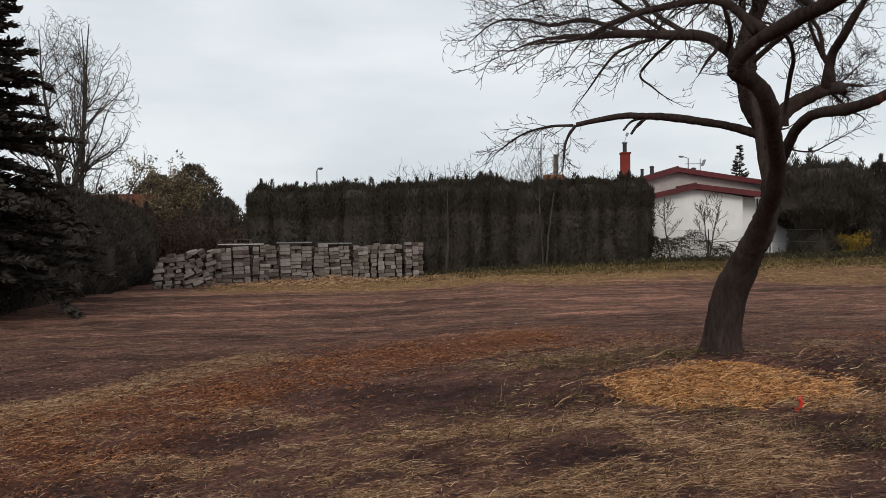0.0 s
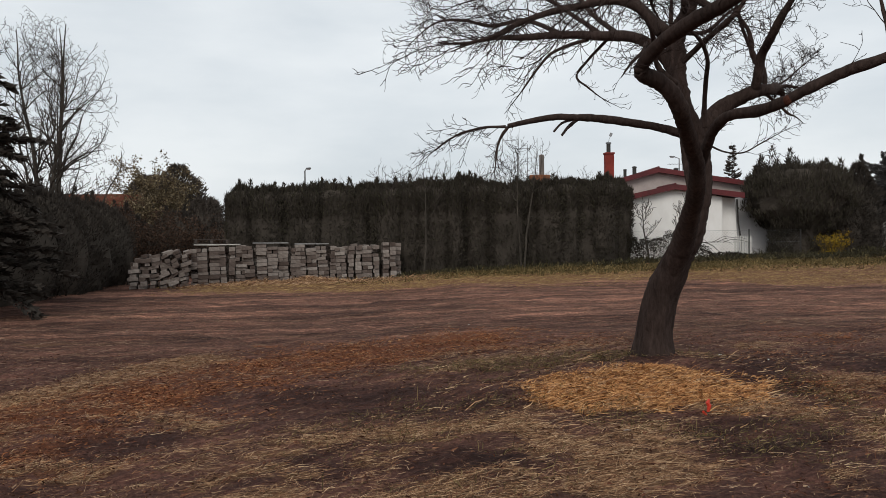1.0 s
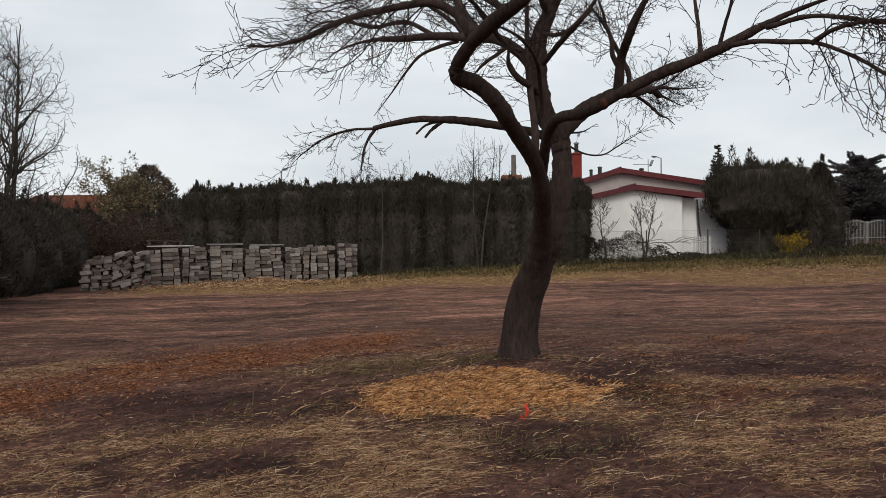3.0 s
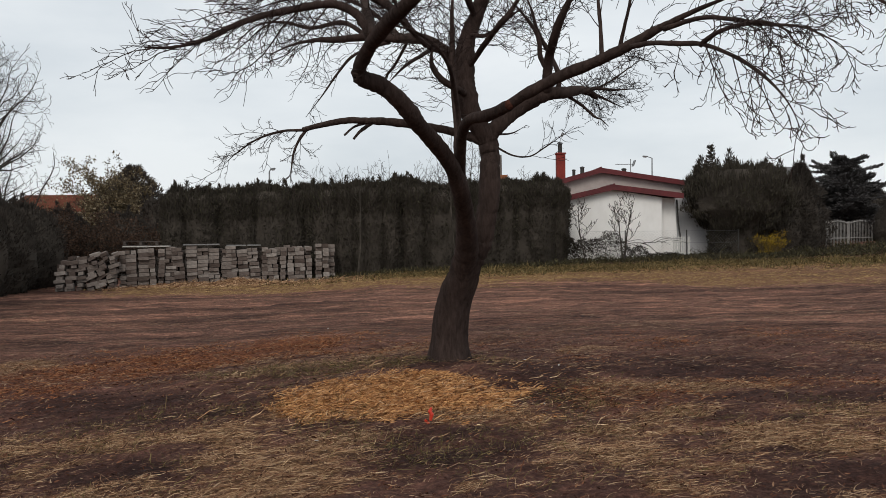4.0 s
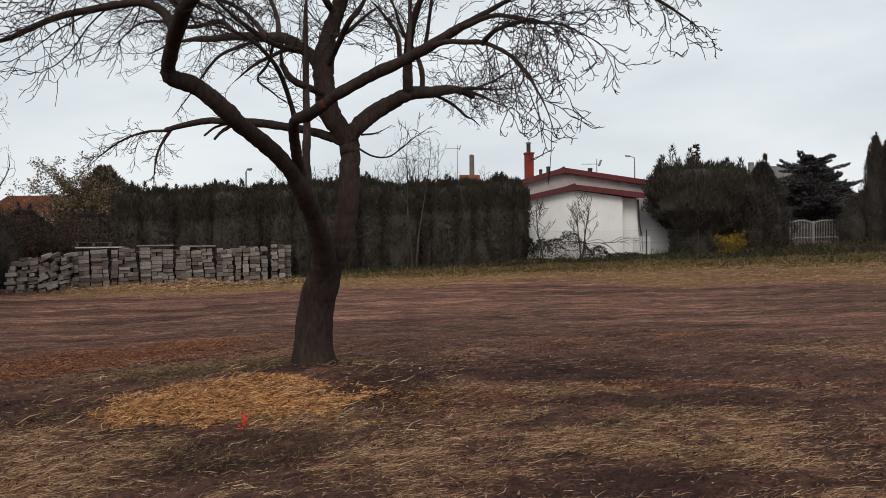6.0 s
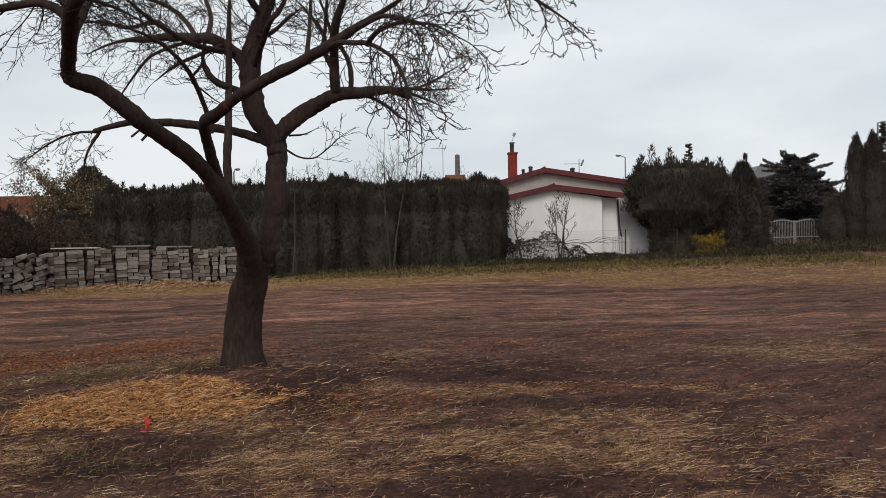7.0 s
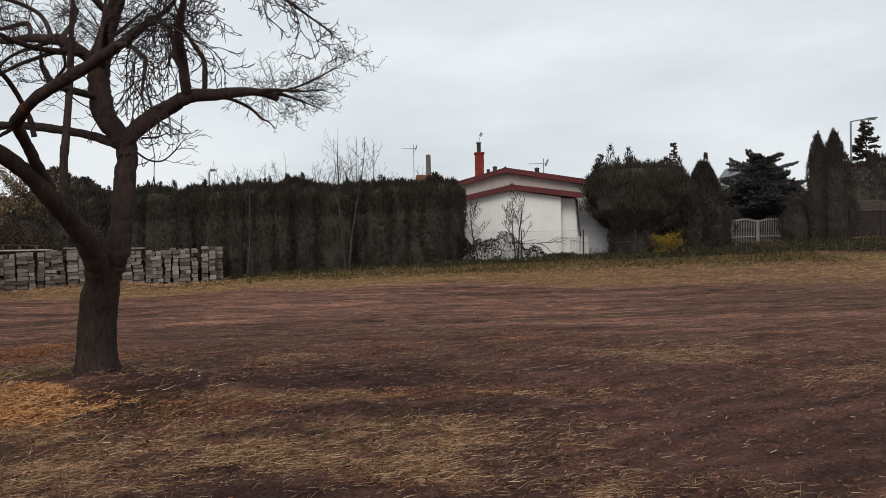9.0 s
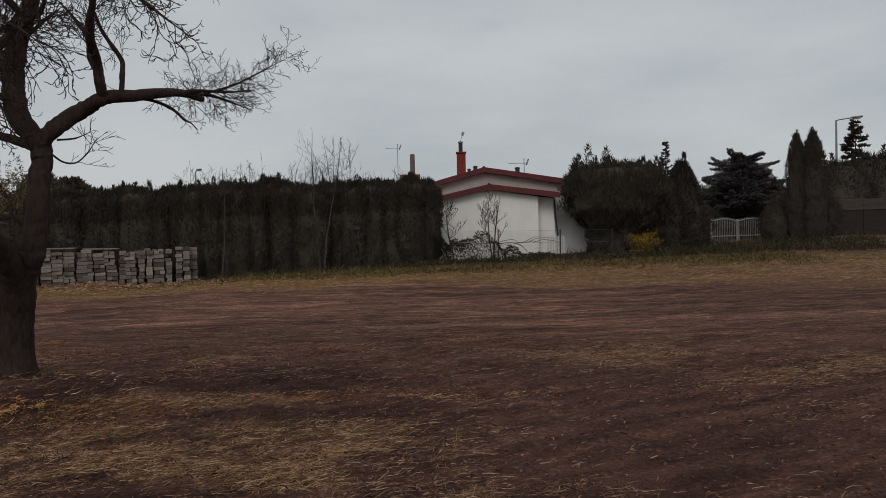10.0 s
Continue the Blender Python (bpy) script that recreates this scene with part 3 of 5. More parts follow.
def trunk_part():
    pts = spline([(3.29, 10.5, 0.07), (3.3, 10.5, 0.35), (3.32, 10.47, 0.62), (3.36, 10.44, 0.85), (3.43, 10.36, 1.08), (3.51, 10.26, 1.29), (3.55, 10.2, 1.47), (3.57, 10.18, 1.57)], 6)
    pts = np.vstack([pts[:1] - (0, 0, 0.25), pts])
    n = 22
    g = Geo()
    k = len(pts)
    z = pts[:, 2] - BASE[2]
    r = np.interp(z, [-0.25, 0.05, 0.25, 0.7, 0.9, 1.1, 1.3, 1.5], [0.32, 0.25, 0.215, 0.205, 0.21, 0.17, 0.11, 0.02])
    a = np.arange(n) * 2 * np.pi / n
    ridges = 1 + 0.05 * np.sin(3 * a[None, :] + z[:, None] * 2.2) + 0.035 * np.sin(7 * a[None, :] - z[:, None] * 3) + tree_rng.normal(0, 0.012, (k, n))
    ridges += np.clip(0.12 - z, 0, 0.4)[:, None] * 1.2 * np.sin(5 * a)[None, :] * 0.5
    x = pts[:, 0, None] + np.cos(a) * r[:, None] * ridges
    y = pts[:, 1, None] + np.sin(a) * r[:, None] * ridges
    v = np.stack([x, y, np.repeat(pts[:, 2, None], n, 1)], -1).reshape(-1, 3) - BASE
    i, j = np.arange(k - 1)[:, None] * n, np.arange(n)[None, :]
    q = np.stack([i + j, i + (j + 1) % n, i + n + (j + 1) % n, i + n + j], -1).reshape(-1, 4)
    g.add(v, q)
    part("trunk", g, BARK, tree, smooth=True)


trunk_part()
limb("stem", (0.172, 0.162, 0.148, 0.130, 0.118, 0.114, 0.117, 0.112), (3.38, 10.42, 0.95), (3.5, 10.32, 1.26), (3.62, 10.26, 1.48), (3.71, 10.21, 1.71), (3.76, 10.18, 1.98), (3.78, 10.2, 2.29), (3.78, 10.28, 2.55), (3.76, 10.3, 2.74), twig=0)
limb("leader", (0.118, 0.120, 0.122, 0.122, 0.092, 0.086, 0.080, 0.075, 0.068), (3.76, 10.3, 2.70), (3.58, 10.22, 2.98), (3.52, 10.23, 3.21), (3.5, 10.26, 3.51), (3.54, 10.34, 3.85), (3.64, 10.32, 4.09), (3.7, 10.3, 4.25), (3.80, 10.2, 4.55), (3.90, 10.1, 4.85), twig=1.0, gap=0.0607, start=0.4)
limb("limb", (0.168, 0.150, 0.128, 0.110, 0.096, 0.086, 0.081, 0.078, 0.077, 0.077, 0.077, 0.077, 0.073, 0.070, 0.060, 0.058, 0.056), (3.38, 10.4, 0.95), (3.46, 10.24, 1.23), (3.5, 10.0, 1.46), (3.49, 9.72, 1.69), (3.45, 9.35, 1.92), (3.40, 9.08, 2.10), (3.34, 8.86, 2.26), (3.22, 8.62, 2.42), (3.10, 8.36, 2.54), (3.0, 8.12, 2.63), (2.92, 7.97, 2.73), (2.83, 7.86, 2.82), (2.70, 7.80, 2.91), (2.545, 7.71, 2.962), (2.535, 7.66, 3.03), (2.60, 7.52, 3.12), (2.67, 7.36, 3.19), twig=0.5, gap=0.3, start=0.72, droop=0.4)
limb("limb", (0.062, 0.06, 0.055, 0.048, 0.04), (2.66, 7.38, 3.18), (2.81, 7.04, 3.26), (2.96, 6.72, 3.31), (3.14, 6.6, 3.46), (3.35, 6.55, 3.64), (3.52, 6.5, 3.85), twig=0.8, gap=0.091)
limb("limb", (0.04, 0.0176), (2.65, 7.5, 3.25), (2.54, 7.6, 3.45), (2.37, 7.65, 3.56), (2.18, 7.68, 3.57), (1.95, 7.65, 3.52), (1.72, 7.6, 3.46), (1.47, 7.6, 3.37), (1.27, 7.55, 3.26), (1.03, 7.5, 3.19), (0.8, 7.45, 3.18), twig=0.95, gap=0.0649, start=0.2, droop=0.3, spread=0.5, curl=0.16)
limb("limb", (0.044, 0.024), (2.68, 7.4, 3.25), (2.58, 7.9, 3.57), (2.51, 8.3, 3.87), (2.34, 8.6, 4.22), twig=1.0, gap=0.0607, spread=0.7)
limb("limb", (0.052, 0.052, 0.05, 0.05, 0.052), (3.42, 9.15, 2.14), (3.41, 8.85, 2.37), (3.42, 8.6, 2.56), (3.48, 8.3, 2.67), (3.63, 8.0, 2.67), (3.8, 7.76, 2.72), twig=0)
limb("limb", (0.047, 0.045, 0.048, 0.046, 0.042, 0.037, 0.032, 0.027, 0.022), (3.79, 7.77, 2.72), (3.97, 7.66, 2.82), (4.21, 7.58, 2.93), (4.5, 7.41, 3.03), (4.7, 7.30, 3.11), (4.85, 7.24, 3.19), (5.02, 7.15, 3.27), (5.21, 7.0, 3.34), (5.48, 6.5, 3.38), twig=0.6, gap=0.103, start=0.2, droop=0.3)
limb("limb", (0.0224, 0.0048), (4.72, 7.3, 3.11), (4.83, 7.0, 3.08), (4.96, 6.7, 3.01), (5.09, 6.5, 2.96), (5.25, 6.3, 2.83), (5.32, 6.05, 2.68), (5.37, 5.85, 2.53), (5.42, 5.75, 2.39), (5.47, 5.7, 2.21), twig=0.75, gap=0.0728, droop=0.6, lift=-0.2, start=0.3, hook=1.3, curl=0.2)
limb("limb", (0.0208, 0.008), (4.96, 7.1, 3.21), (5.15, 6.8, 3.22), (5.28, 6.5, 3.14), (5.42, 6.2, 3.03), (5.55, 5.9, 2.94), (5.73, 5.8, 2.82), twig=0.7, gap=0.0516, droop=0.55, lift=0, hook=1.2, curl=0.2)
limb("limb", (0.02, 0.008), (5.07, 6.52, 2.96), (5.15, 6.4, 3.02), (5.28, 6.3, 3.05), (5.4, 6.1, 3.02), (5.54, 6.0, 2.92), twig=0.6, gap=0.0516, droop=0.55, lift=0, hook=1.2, curl=0.2)
limb("limb", (0.0208, 0.004), (5.43, 6.55, 3.36), (5.72, 6.4, 3.39), (6.02, 6.25, 3.3), (6.24, 6.15, 3.14), (6.39, 6.1, 3.02), (6.52, 6.1, 2.92), twig=0.6, gap=0.0485, droop=0.55, lift=0, hook=1.2, curl=0.2)
limb("limb", (0.04, 0.0096), (3.64, 10.32, 4.09), (3.5, 10.0, 4.27), (3.23, 9.7, 4.37), (2.92, 9.4, 4.41), (2.59, 9.2, 4.29), twig=0.95, gap=0.0689, spread=0.5, curl=0.16)
limb("limb", (0.04, 0.0096), (3.74, 10.26, 4.36), (4.07, 10.3, 4.6), (4.47, 10.4, 4.82), (4.92, 10.4, 4.88), (5.33, 10.5, 4.78), twig=1.0, gap=0.0607)
limb("limb", (0.032, 0.0096), (3.14, 6.6, 3.46), (2.9, 6.7, 3.55), (2.62, 6.6, 3.54), (2.32, 6.5, 3.46), (2.04, 6.5, 3.34), twig=0.95, gap=0.0689, droop=0.4, spread=0.5, curl=0.16)
limb("limb", (0.032, 0.008), (2.78, 10.8, 3.97), (2.43, 11.3, 4.38), (2.1, 11.2, 4.54), (1.68, 11.2, 4.58), (1.19, 11.2, 4.51), (0.74, 11.3, 4.37), twig=1.0, gap=0.0689, droop=0.2, spread=0.55, curl=0.16)
limb("limb", (0.0176, 0.0096), (4.66, 7.35, 3.1), (4.69, 7.3, 3.26), (4.72, 7.2, 3.46), (4.74, 7.2, 3.73))
limb("limb", (0.02, 0.01), (4.53, 7.4, 3.06), (4.54, 7.5, 3.31), (4.54, 7.6, 3.57), (4.53, 7.6, 3.85))
limb("limb", (0.098, 0.095, 0.092, 0.085, 0.068, 0.052, 0.036), (3.76, 10.3, 2.70), (3.86, 10.3, 2.84), (4.02, 10.4, 3.0), (4.22, 10.43, 3.12), (4.44, 10.36, 3.215), (4.72, 10.6, 3.28), (5.02, 11.2, 3.40), (5.23, 11.55, 3.37), twig=0.5, gap=0.121, start=0.5)
limb("limb", (0.03, 0.012), (4.76, 10.8, 3.29), (4.98, 11.1, 3.37), (5.2, 11.4, 3.45), (5.5, 11.7, 3.48), (5.8, 11.9, 3.52), twig=0.55, gap=0.0485, hook=0.2, droop=0.1)
limb("limb", (0.026, 0.02, 0.012), (3.41, 8.82, 2.62), (3.39, 8.78, 2.79), (3.34, 8.55, 3.05), (3.29, 8.33, 3.19), (3.16, 8.12, 3.33), (2.95, 7.95, 3.42), (2.7, 7.85, 3.45), twig=0.7, gap=0.0667)
limb("limb", (0.058, 0.056, 0.052, 0.045, 0.036, 0.028), (4.44, 10.36, 3.2), (4.44, 10.25, 3.37), (4.45, 10.15, 3.59), (4.48, 9.9, 3.77), (4.54, 9.75, 3.96), (4.67, 9.6, 4.21), (4.83, 9.5, 4.48), twig=0.8, gap=0.0546)
limb("limb", (0.032, 0.0144), (4.60, 10.46, 3.25), (4.60, 10.5, 3.48), (4.55, 10.65, 3.68), (4.44, 10.6, 3.87), (4.36, 10.55, 4.02), (4.28, 10.5, 4.27), (4.16, 10.5, 4.53), twig=0.8, gap=0.0485)
limb("limb", (0.028, 0.0096), (4.95, 11.1, 3.38), (5.06, 11.8, 3.48), (5.26, 11.95, 3.47), (5.51, 12.1, 3.39), (5.72, 12.2, 3.31), twig=0.5, gap=0.0425)
limb("limb", (0.024, 0.0048), (4.95, 11.1, 3.38), (5.10, 11.5, 3.40), (5.26, 11.9, 3.52), (5.53, 12.2, 3.67), (5.89, 12.5, 3.93), (6.21, 12.7, 4.14), twig=0.6, gap=0.0425)
limb("limb", (0.0224, 0.0096), (4.66, 10.6, 3.26), (4.80, 10.95, 3.27), (4.98, 11.1, 3.19), (5.12, 11.1, 3.06), (5.2, 11.08, 3.02), (5.29, 11.05, 2.93), twig=0.3, gap=0.0728)
limb("low_branch", (0.055, 0.05, 0.046, 0.043, 0.04, 0.034, 0.03), (3.72, 10.3, 2.67), (3.55, 10.3, 2.74), (3.3, 10.35, 2.82), (2.98, 10.4, 2.88), (2.65, 10.42, 2.93), (2.36, 10.42, 2.945), (2.15, 10.45, 2.955), (1.86, 10.54, 2.92), (1.61, 10.66, 2.88), twig=0.3, gap=0.4, start=0.6, depth=1)
limb("limb", (0.0176, 0.0048), (1.59, 10.8, 2.89), (1.3, 10.9, 2.89), (1.0, 11.0, 2.81), (0.74, 11.0, 2.64), (0.52, 11.0, 2.44), twig=0.6, gap=0.0649, droop=0.3, start=0.05, spread=0.5, curl=0.12)
limb("limb", (0.02, 0.007), (1.62, 10.8, 2.89), (1.53, 10.8, 2.76), (1.48, 10.75, 2.62), (1.46, 10.7, 2.45), (1.44, 10.7, 2.25), twig=0.42, gap=0.0485, droop=0.25, start=0.1)
limb("branch_stub", (0.024, 0.0136), (2.43, 10.62, 2.95), (2.3, 10.5, 2.84), (2.22, 10.45, 2.74), twig=0)
limb("branch_stub", (0.0176, 0.0112), (2.38, 10.62, 2.95), (2.23, 10.5, 2.89), (2.12, 10.4, 2.78), twig=0)
limb("limb", (0.082, 0.07, 0.062, 0.054, 0.046, 0.036, 0.026, 0.018), (3.5, 10.25, 3.44), (3.36, 10.35, 3.66), (3.08, 10.4, 3.86), (2.78, 10.8, 3.97), (2.35, 11.2, 4.08), (1.93, 11.6, 4.14), (1.6, 11.9, 4.2), (1.25, 12.1, 4.18), (0.95, 12.2, 4.08), twig=0.95, gap=0.0765, start=0.3, droop=0.12, spread=0.5, curl=0.16)
limb("limb", (0.032, 0.012), (2.35, 11.2, 4.08), (1.95, 12.0, 4.45), (1.5, 12.2, 4.43), (1.14, 12.3, 4.53), (0.74, 12.4, 4.52), (0.36, 12.5, 4.24), twig=1.0, gap=0.0649, droop=0.25, spread=0.55, curl=0.16)
limb("limb", (0.036, 0.016), (2.95, 10.6, 3.92), (2.77, 11.5, 4.4), (2.6, 11.8, 4.76), (2.36, 12.1, 5.22), twig=0.95, gap=0.0689, spread=0.5, curl=0.16)
limb("stem", (0.044, 0.040, 0.038, 0.036, 0.032, 0.028), (3.44, 9.4, 2.0), (3.40, 9.5, 2.42), (3.40, 9.58, 2.74), (3.37, 9.78, 3.25), (3.36, 9.85, 3.6), (3.36, 9.9, 4.0), (3.38, 9.9, 4.4), twig=0.5, gap=0.0968)
limb("limb", (0.042, 0.036, 0.03, 0.018), (3.52, 10.2, 3.2), (3.36, 9.75, 3.22), (3.24, 9.66, 3.28), (3.16, 9.68, 3.39), (3.13, 9.66, 3.5), (3.16, 9.6, 3.7), twig=0.6, gap=0.0607)
limb("limb", (0.036, 0.02), (3.54, 10.24, 3.50), (3.70, 9.9, 3.68), (3.86, 9.5, 3.83), (3.96, 9.48, 3.94), (4.07, 9.45, 4.11), (4.23, 9.4, 4.34), twig=0.8, gap=0.0546)
limb("limb", (0.012, 0.003), (3.87, 10.3, 2.61), (4.04, 10.2, 2.51), (4.22, 10.1, 2.49), (4.38, 10.0, 2.58), (4.55, 9.8, 2.69), (4.72, 9.7, 2.78), twig=0.45, gap=0.0728, depth=1)
limb("limb", (0.012, 0.004), (3.9, 10.4, 2.77), (4.07, 10.5, 2.8), (4.24, 10.6, 2.9), twig=0.2, gap=0.121, depth=1)
limb("limb", (0.024, 0.008), (2.63, 11.0, 3.98), (2.35, 11.0, 3.89), (2.15, 11.0, 3.79), (1.97, 11.0, 3.58), (1.8, 11.0, 3.34), (1.59, 11.0, 3.07), twig=0.5, gap=0.09)
limb("limb", (0.02, 0.006), (2.84, 10.9, 3.95), (2.67, 11.4, 3.78), (2.54, 11.4, 3.59), (2.69, 11.4, 3.45), (2.87, 11.4, 3.31), (3.12, 11.4, 3.18), twig=0.35, gap=0.1, depth=1)
limb("limb", (0.034, 0.014), (3.32, 10.35, 3.7), (3.1, 9.6, 3.62), (2.95, 9.1, 3.66), (2.75, 8.7, 3.8), (2.6, 8.4, 4.0), twig=0.7, gap=0.08)
limb("limb", (0.028, 0.012), (3.2, 10.38, 3.8), (3.05, 9.9, 3.6), (2.86, 9.6, 3.42), (2.7, 9.4, 3.22), twig=0.5, gap=0.08)
limb("limb", (0.028, 0.012), (3.56, 10.33, 3.9), (3.77, 10.0, 3.83), (3.99, 10.0, 4.01), (4.15, 10.0, 4.13), twig=0.6, gap=0.08)
limb("limb", (0.034, 0.014), (4.45, 10.2, 3.46), (4.36, 10.2, 3.62), (4.35, 10.2, 3.77), (4.30, 10.2, 3.92), (4.15, 10.2, 4.12), (4.03, 10.2, 4.25), twig=0.5, gap=0.08)
limb("limb", (0.03, 0.012), (2.90, 6.85, 3.29), (2.7, 7.1, 3.5), (2.62, 7.6, 3.62), (2.75, 8.2, 3.66), (2.95, 8.6, 3.58), twig=0.6, gap=0.08)


for wx, wy, wz, wr in ((3.80, 7.735, 2.725, 0.045), (3.00, 8.055, 2.64, 0.045)):
    bm = bmesh.new()
    bmesh.ops.create_icosphere(bm, subdivisions=2, radius=wr)
    for vert in bm.verts:
        vert.co = Vector((vert.co.x * 0.9, vert.co.y * 0.75, vert.co.z)) * (1 + 0.12 * noise.noise(vert.co * 30)) + Vector((wx, wy, wz)) - Vector(BASE)
    me = bpy.data.meshes.new("pruning_wound")
    bm.to_mesh(me)
    bm.free()
    me.materials.append(WOUND)
    part("pruning_wound", me, None, tree, "reddish brown healed pruning cut")


def bare_tree(name, x, y, tall, label, seed, bark, twig_mat, r=0.12, stems=1, reach=0.5, gap=0.25, depth=2, twig=1.0, droop=0.1, fork=0.3, lift=0.3, curl=0.16, limbs_n=10, thin=0.004, lean=0.0, category="tree", group="", rise=0.75, flare=0.16, crown=None):
    """A leafless tree; crown = (centre x, centre z, half width, half height) rounds off its outline."""
    inside = None
    if crown:
        def inside(q):
            return math.hypot(q[0] - crown[0], q[1]) ** 2 / crown[2] ** 2 + ((q[2] - crown[1]) / crown[3]) ** 2 < 1
    rng = np.random.default_rng(seed)
    z0 = float(height(x, y))
    th = thing(name, (x, y, z0 - 0.05), label, category, group)
    for s in range(stems):
        d0 = np.array((rng.normal(lean, 0.08 + flare * (stems > 1)), rng.normal(0, 0.08 + (flare > 0.2) * 0.15), 1.0))
        st = twig_path((rng.normal(0, 0.05) * (stems > 1), 0, 0), d0, tall * rng.uniform(0.85, 1.0), rng, -0.03, 0.05, 12)
        g = Geo()
        rad = np.linspace(r, r * 0.12, len(st))
        g.tube(spline(st, 3), np.interp(np.linspace(0, 1, 37), np.linspace(0, 1, 13), rad), 8)
        part("trunk" if stems == 1 else "stem", g, bark, th, smooth=True)
        for _ in range(limbs_n):
            f = rng.uniform(fork, 0.92)
            i = int(f * 12)
            a = rng.uniform(0, 2 * np.pi)
            ln = tall * reach * rng.uniform(0.6, 1.1) * (1.15 - 0.75 * f)
            lm = twig_path(st[i], np.array((math.cos(a), math.sin(a), rise)), ln, rng, -0.12 + droop * 0.3, curl * 0.7, 9)
            if inside is not None:
                kept = [k for k in range(3, len(lm)) if inside(lm[k])]
                lm = lm[:kept[-1] + 1] if kept else lm[:4]
            rl = rad[i] * 0.5
            gl = Geo()
            gl.tube(spline(lm, 2), np.linspace(rl, rl * 0.2, 2 * len(lm) - 1), 5)
            ob = part("limb", gl, bark, th, smooth=True)
            tw = Geo()
            grow(tw, lm, rl, rl * 0.25, rng, depth, twig, gap, droop, curl, 0.8, lift, 0.2, thin, 0.0, inside)
            if tw.n:
                part("twig_spray", tw, twig_mat, ob, kind="stuff")
        tw = Geo()
        grow(tw, st, r, r * 0.15, rng, max(depth - 1, 0), twig * 0.7, gap * 1.5, droop, curl, 0.8, lift, max(fork, 0.4), thin, 0.0, inside)
        if tw.n:
            part("twig_spray", tw, twig_mat, th, kind="stuff")
    return th


bare_tree("curly_willow", -14.4, 34.0, 11.9, "tall leafless willow with fine curling pale twigs", 11, BARK_GREY, TWIG_GREY, 0.13, 3, 0.42, 0.26, 2, 1.4, 0.10, 0.17, 0.35, 0.3, 30, 0.0078, rise=1.0, flare=0.09, crown=(0.0, 6.0, 3.1, 4.9))


# ---- evergreen shrubs and trees ----
def sprays(g, rng, p, d, size, width, sway=0.25):
    """Many small tapered leaf sprays."""
    n = len(p)
    d = unit(d + rng.normal(0, sway, (n, 3)))
    s = unit(np.cross(d, rng.normal(0, 1, (n, 3))))
    ln = size * rng.uniform(0.5, 1.3, n)[:, None]
    wd = width * rng.uniform(0.6, 1.3, n)[:, None]
    v = np.stack([p, p + d * ln * 0.5 + s * wd, p + d * ln, p + d * ln * 0.45 - s * wd], 1).reshape(-1, 3)
    i = np.arange(n)[:, None] * 4
    g.add(v, None, np.concatenate([i + (0, 1, 2), i + (0, 2, 3)]))


def crown_core(profile, tall, squash, n=18, rows=14, fit=0.95):
    g = Geo()
    a = np.arange(n) * 2 * np.pi / n
    zs = np.linspace(0.02, 0.95, rows)
    v = [(math.cos(q) * profile(f) * fit * (0.94 + 0.06 * math.sin(5 * q + 17 * f)), math.sin(q) * profile(f) * fit * squash, f * tall) for f in zs for q in a]
    q = [(r * n + i, r * n + (i + 1) % n, r * n + n + (i + 1) % n, r * n + n + i) for r in range(rows - 1) for i in range(n)]
    v += [(0, 0, tall * 0.97)]
    t_ = [((rows - 1) * n + i, (rows - 1) * n + (i + 1) % n, len(v) - 1) for i in range(n)]
    g.add(v, q, t_)
    return g


def conifer_mesh(seed, tall, profile, count, size, width, up, tips=(), squash=1.0, mat=None, rough_edge=0.18, feather=0, plume=0.3, blade=0.014):
    """A column or cone of upright sprays with an uneven outline; tips are extra pointed leaders (x, y, top, radius)."""
    rng = np.random.default_rng(seed)
    g = Geo()
    f = rng.uniform(0.0, 1, count)
    a = rng.uniform(0, 2 * np.pi, count)
    lump = 1 + rough_edge * fbm(a * 2.2, f * tall * 1.6, 1.3, seed, 4)
    rr = np.array([profile(q) for q in f]) * lump * rng.uniform(0.84, 1.03, count)
    out = np.stack([np.cos(a), np.sin(a) * squash, np.zeros(count)], -1)
    p = out * rr[:, None] + np.stack([np.zeros(count)] * 2 + [f * tall * 0.985], -1)
    d = out * (1 - up) + np.array((0, 0, up))
    sprays(g, rng, p, d, size, width)
    for tx, ty, top, tr in tips:
        n = 330
        f2 = rng.uniform(0, 1, n)
        a2 = rng.uniform(0, 2 * np.pi, n)
        z = tall * 0.72 + (top - tall * 0.72) * f2
        r2 = tr * (1 - f2) ** 0.8 * rng.uniform(0.5, 1.1, n)
        o2 = np.stack([np.cos(a2), np.sin(a2), np.zeros(n)], -1)
        sprays(g, rng, o2 * r2[:, None] + np.stack([np.full(n, tx), np.full(n, ty), z], -1), o2 * 0.4 + np.array((0, 0, 0.9)), size, width)
    if feather:
        f3 = rng.uniform(0.5, 1, feather) ** 0.6
        a3 = rng.uniform(0, 2 * np.pi, feather)
        o3 = np.stack([np.cos(a3), np.sin(a3) * squash, np.zeros(feather)], -1)
        r3 = np.array([profile(q) for q in f3]) * np.sqrt(rng.uniform(0.0, 1.0, feather))
        r3 = np.where(f3 < 0.9, np.array([profile(q) for q in f3]) * 0.97, r3)
        sprays(g, rng, o3 * r3[:, None] + np.stack([np.zeros(feather)] * 2 + [f3 * tall * 0.98], -1), o3 * 0.28 + np.array((0, 0, 0.9)), plume, blade, 0.12)
    return g.mesh("crown", mat or THUJA)


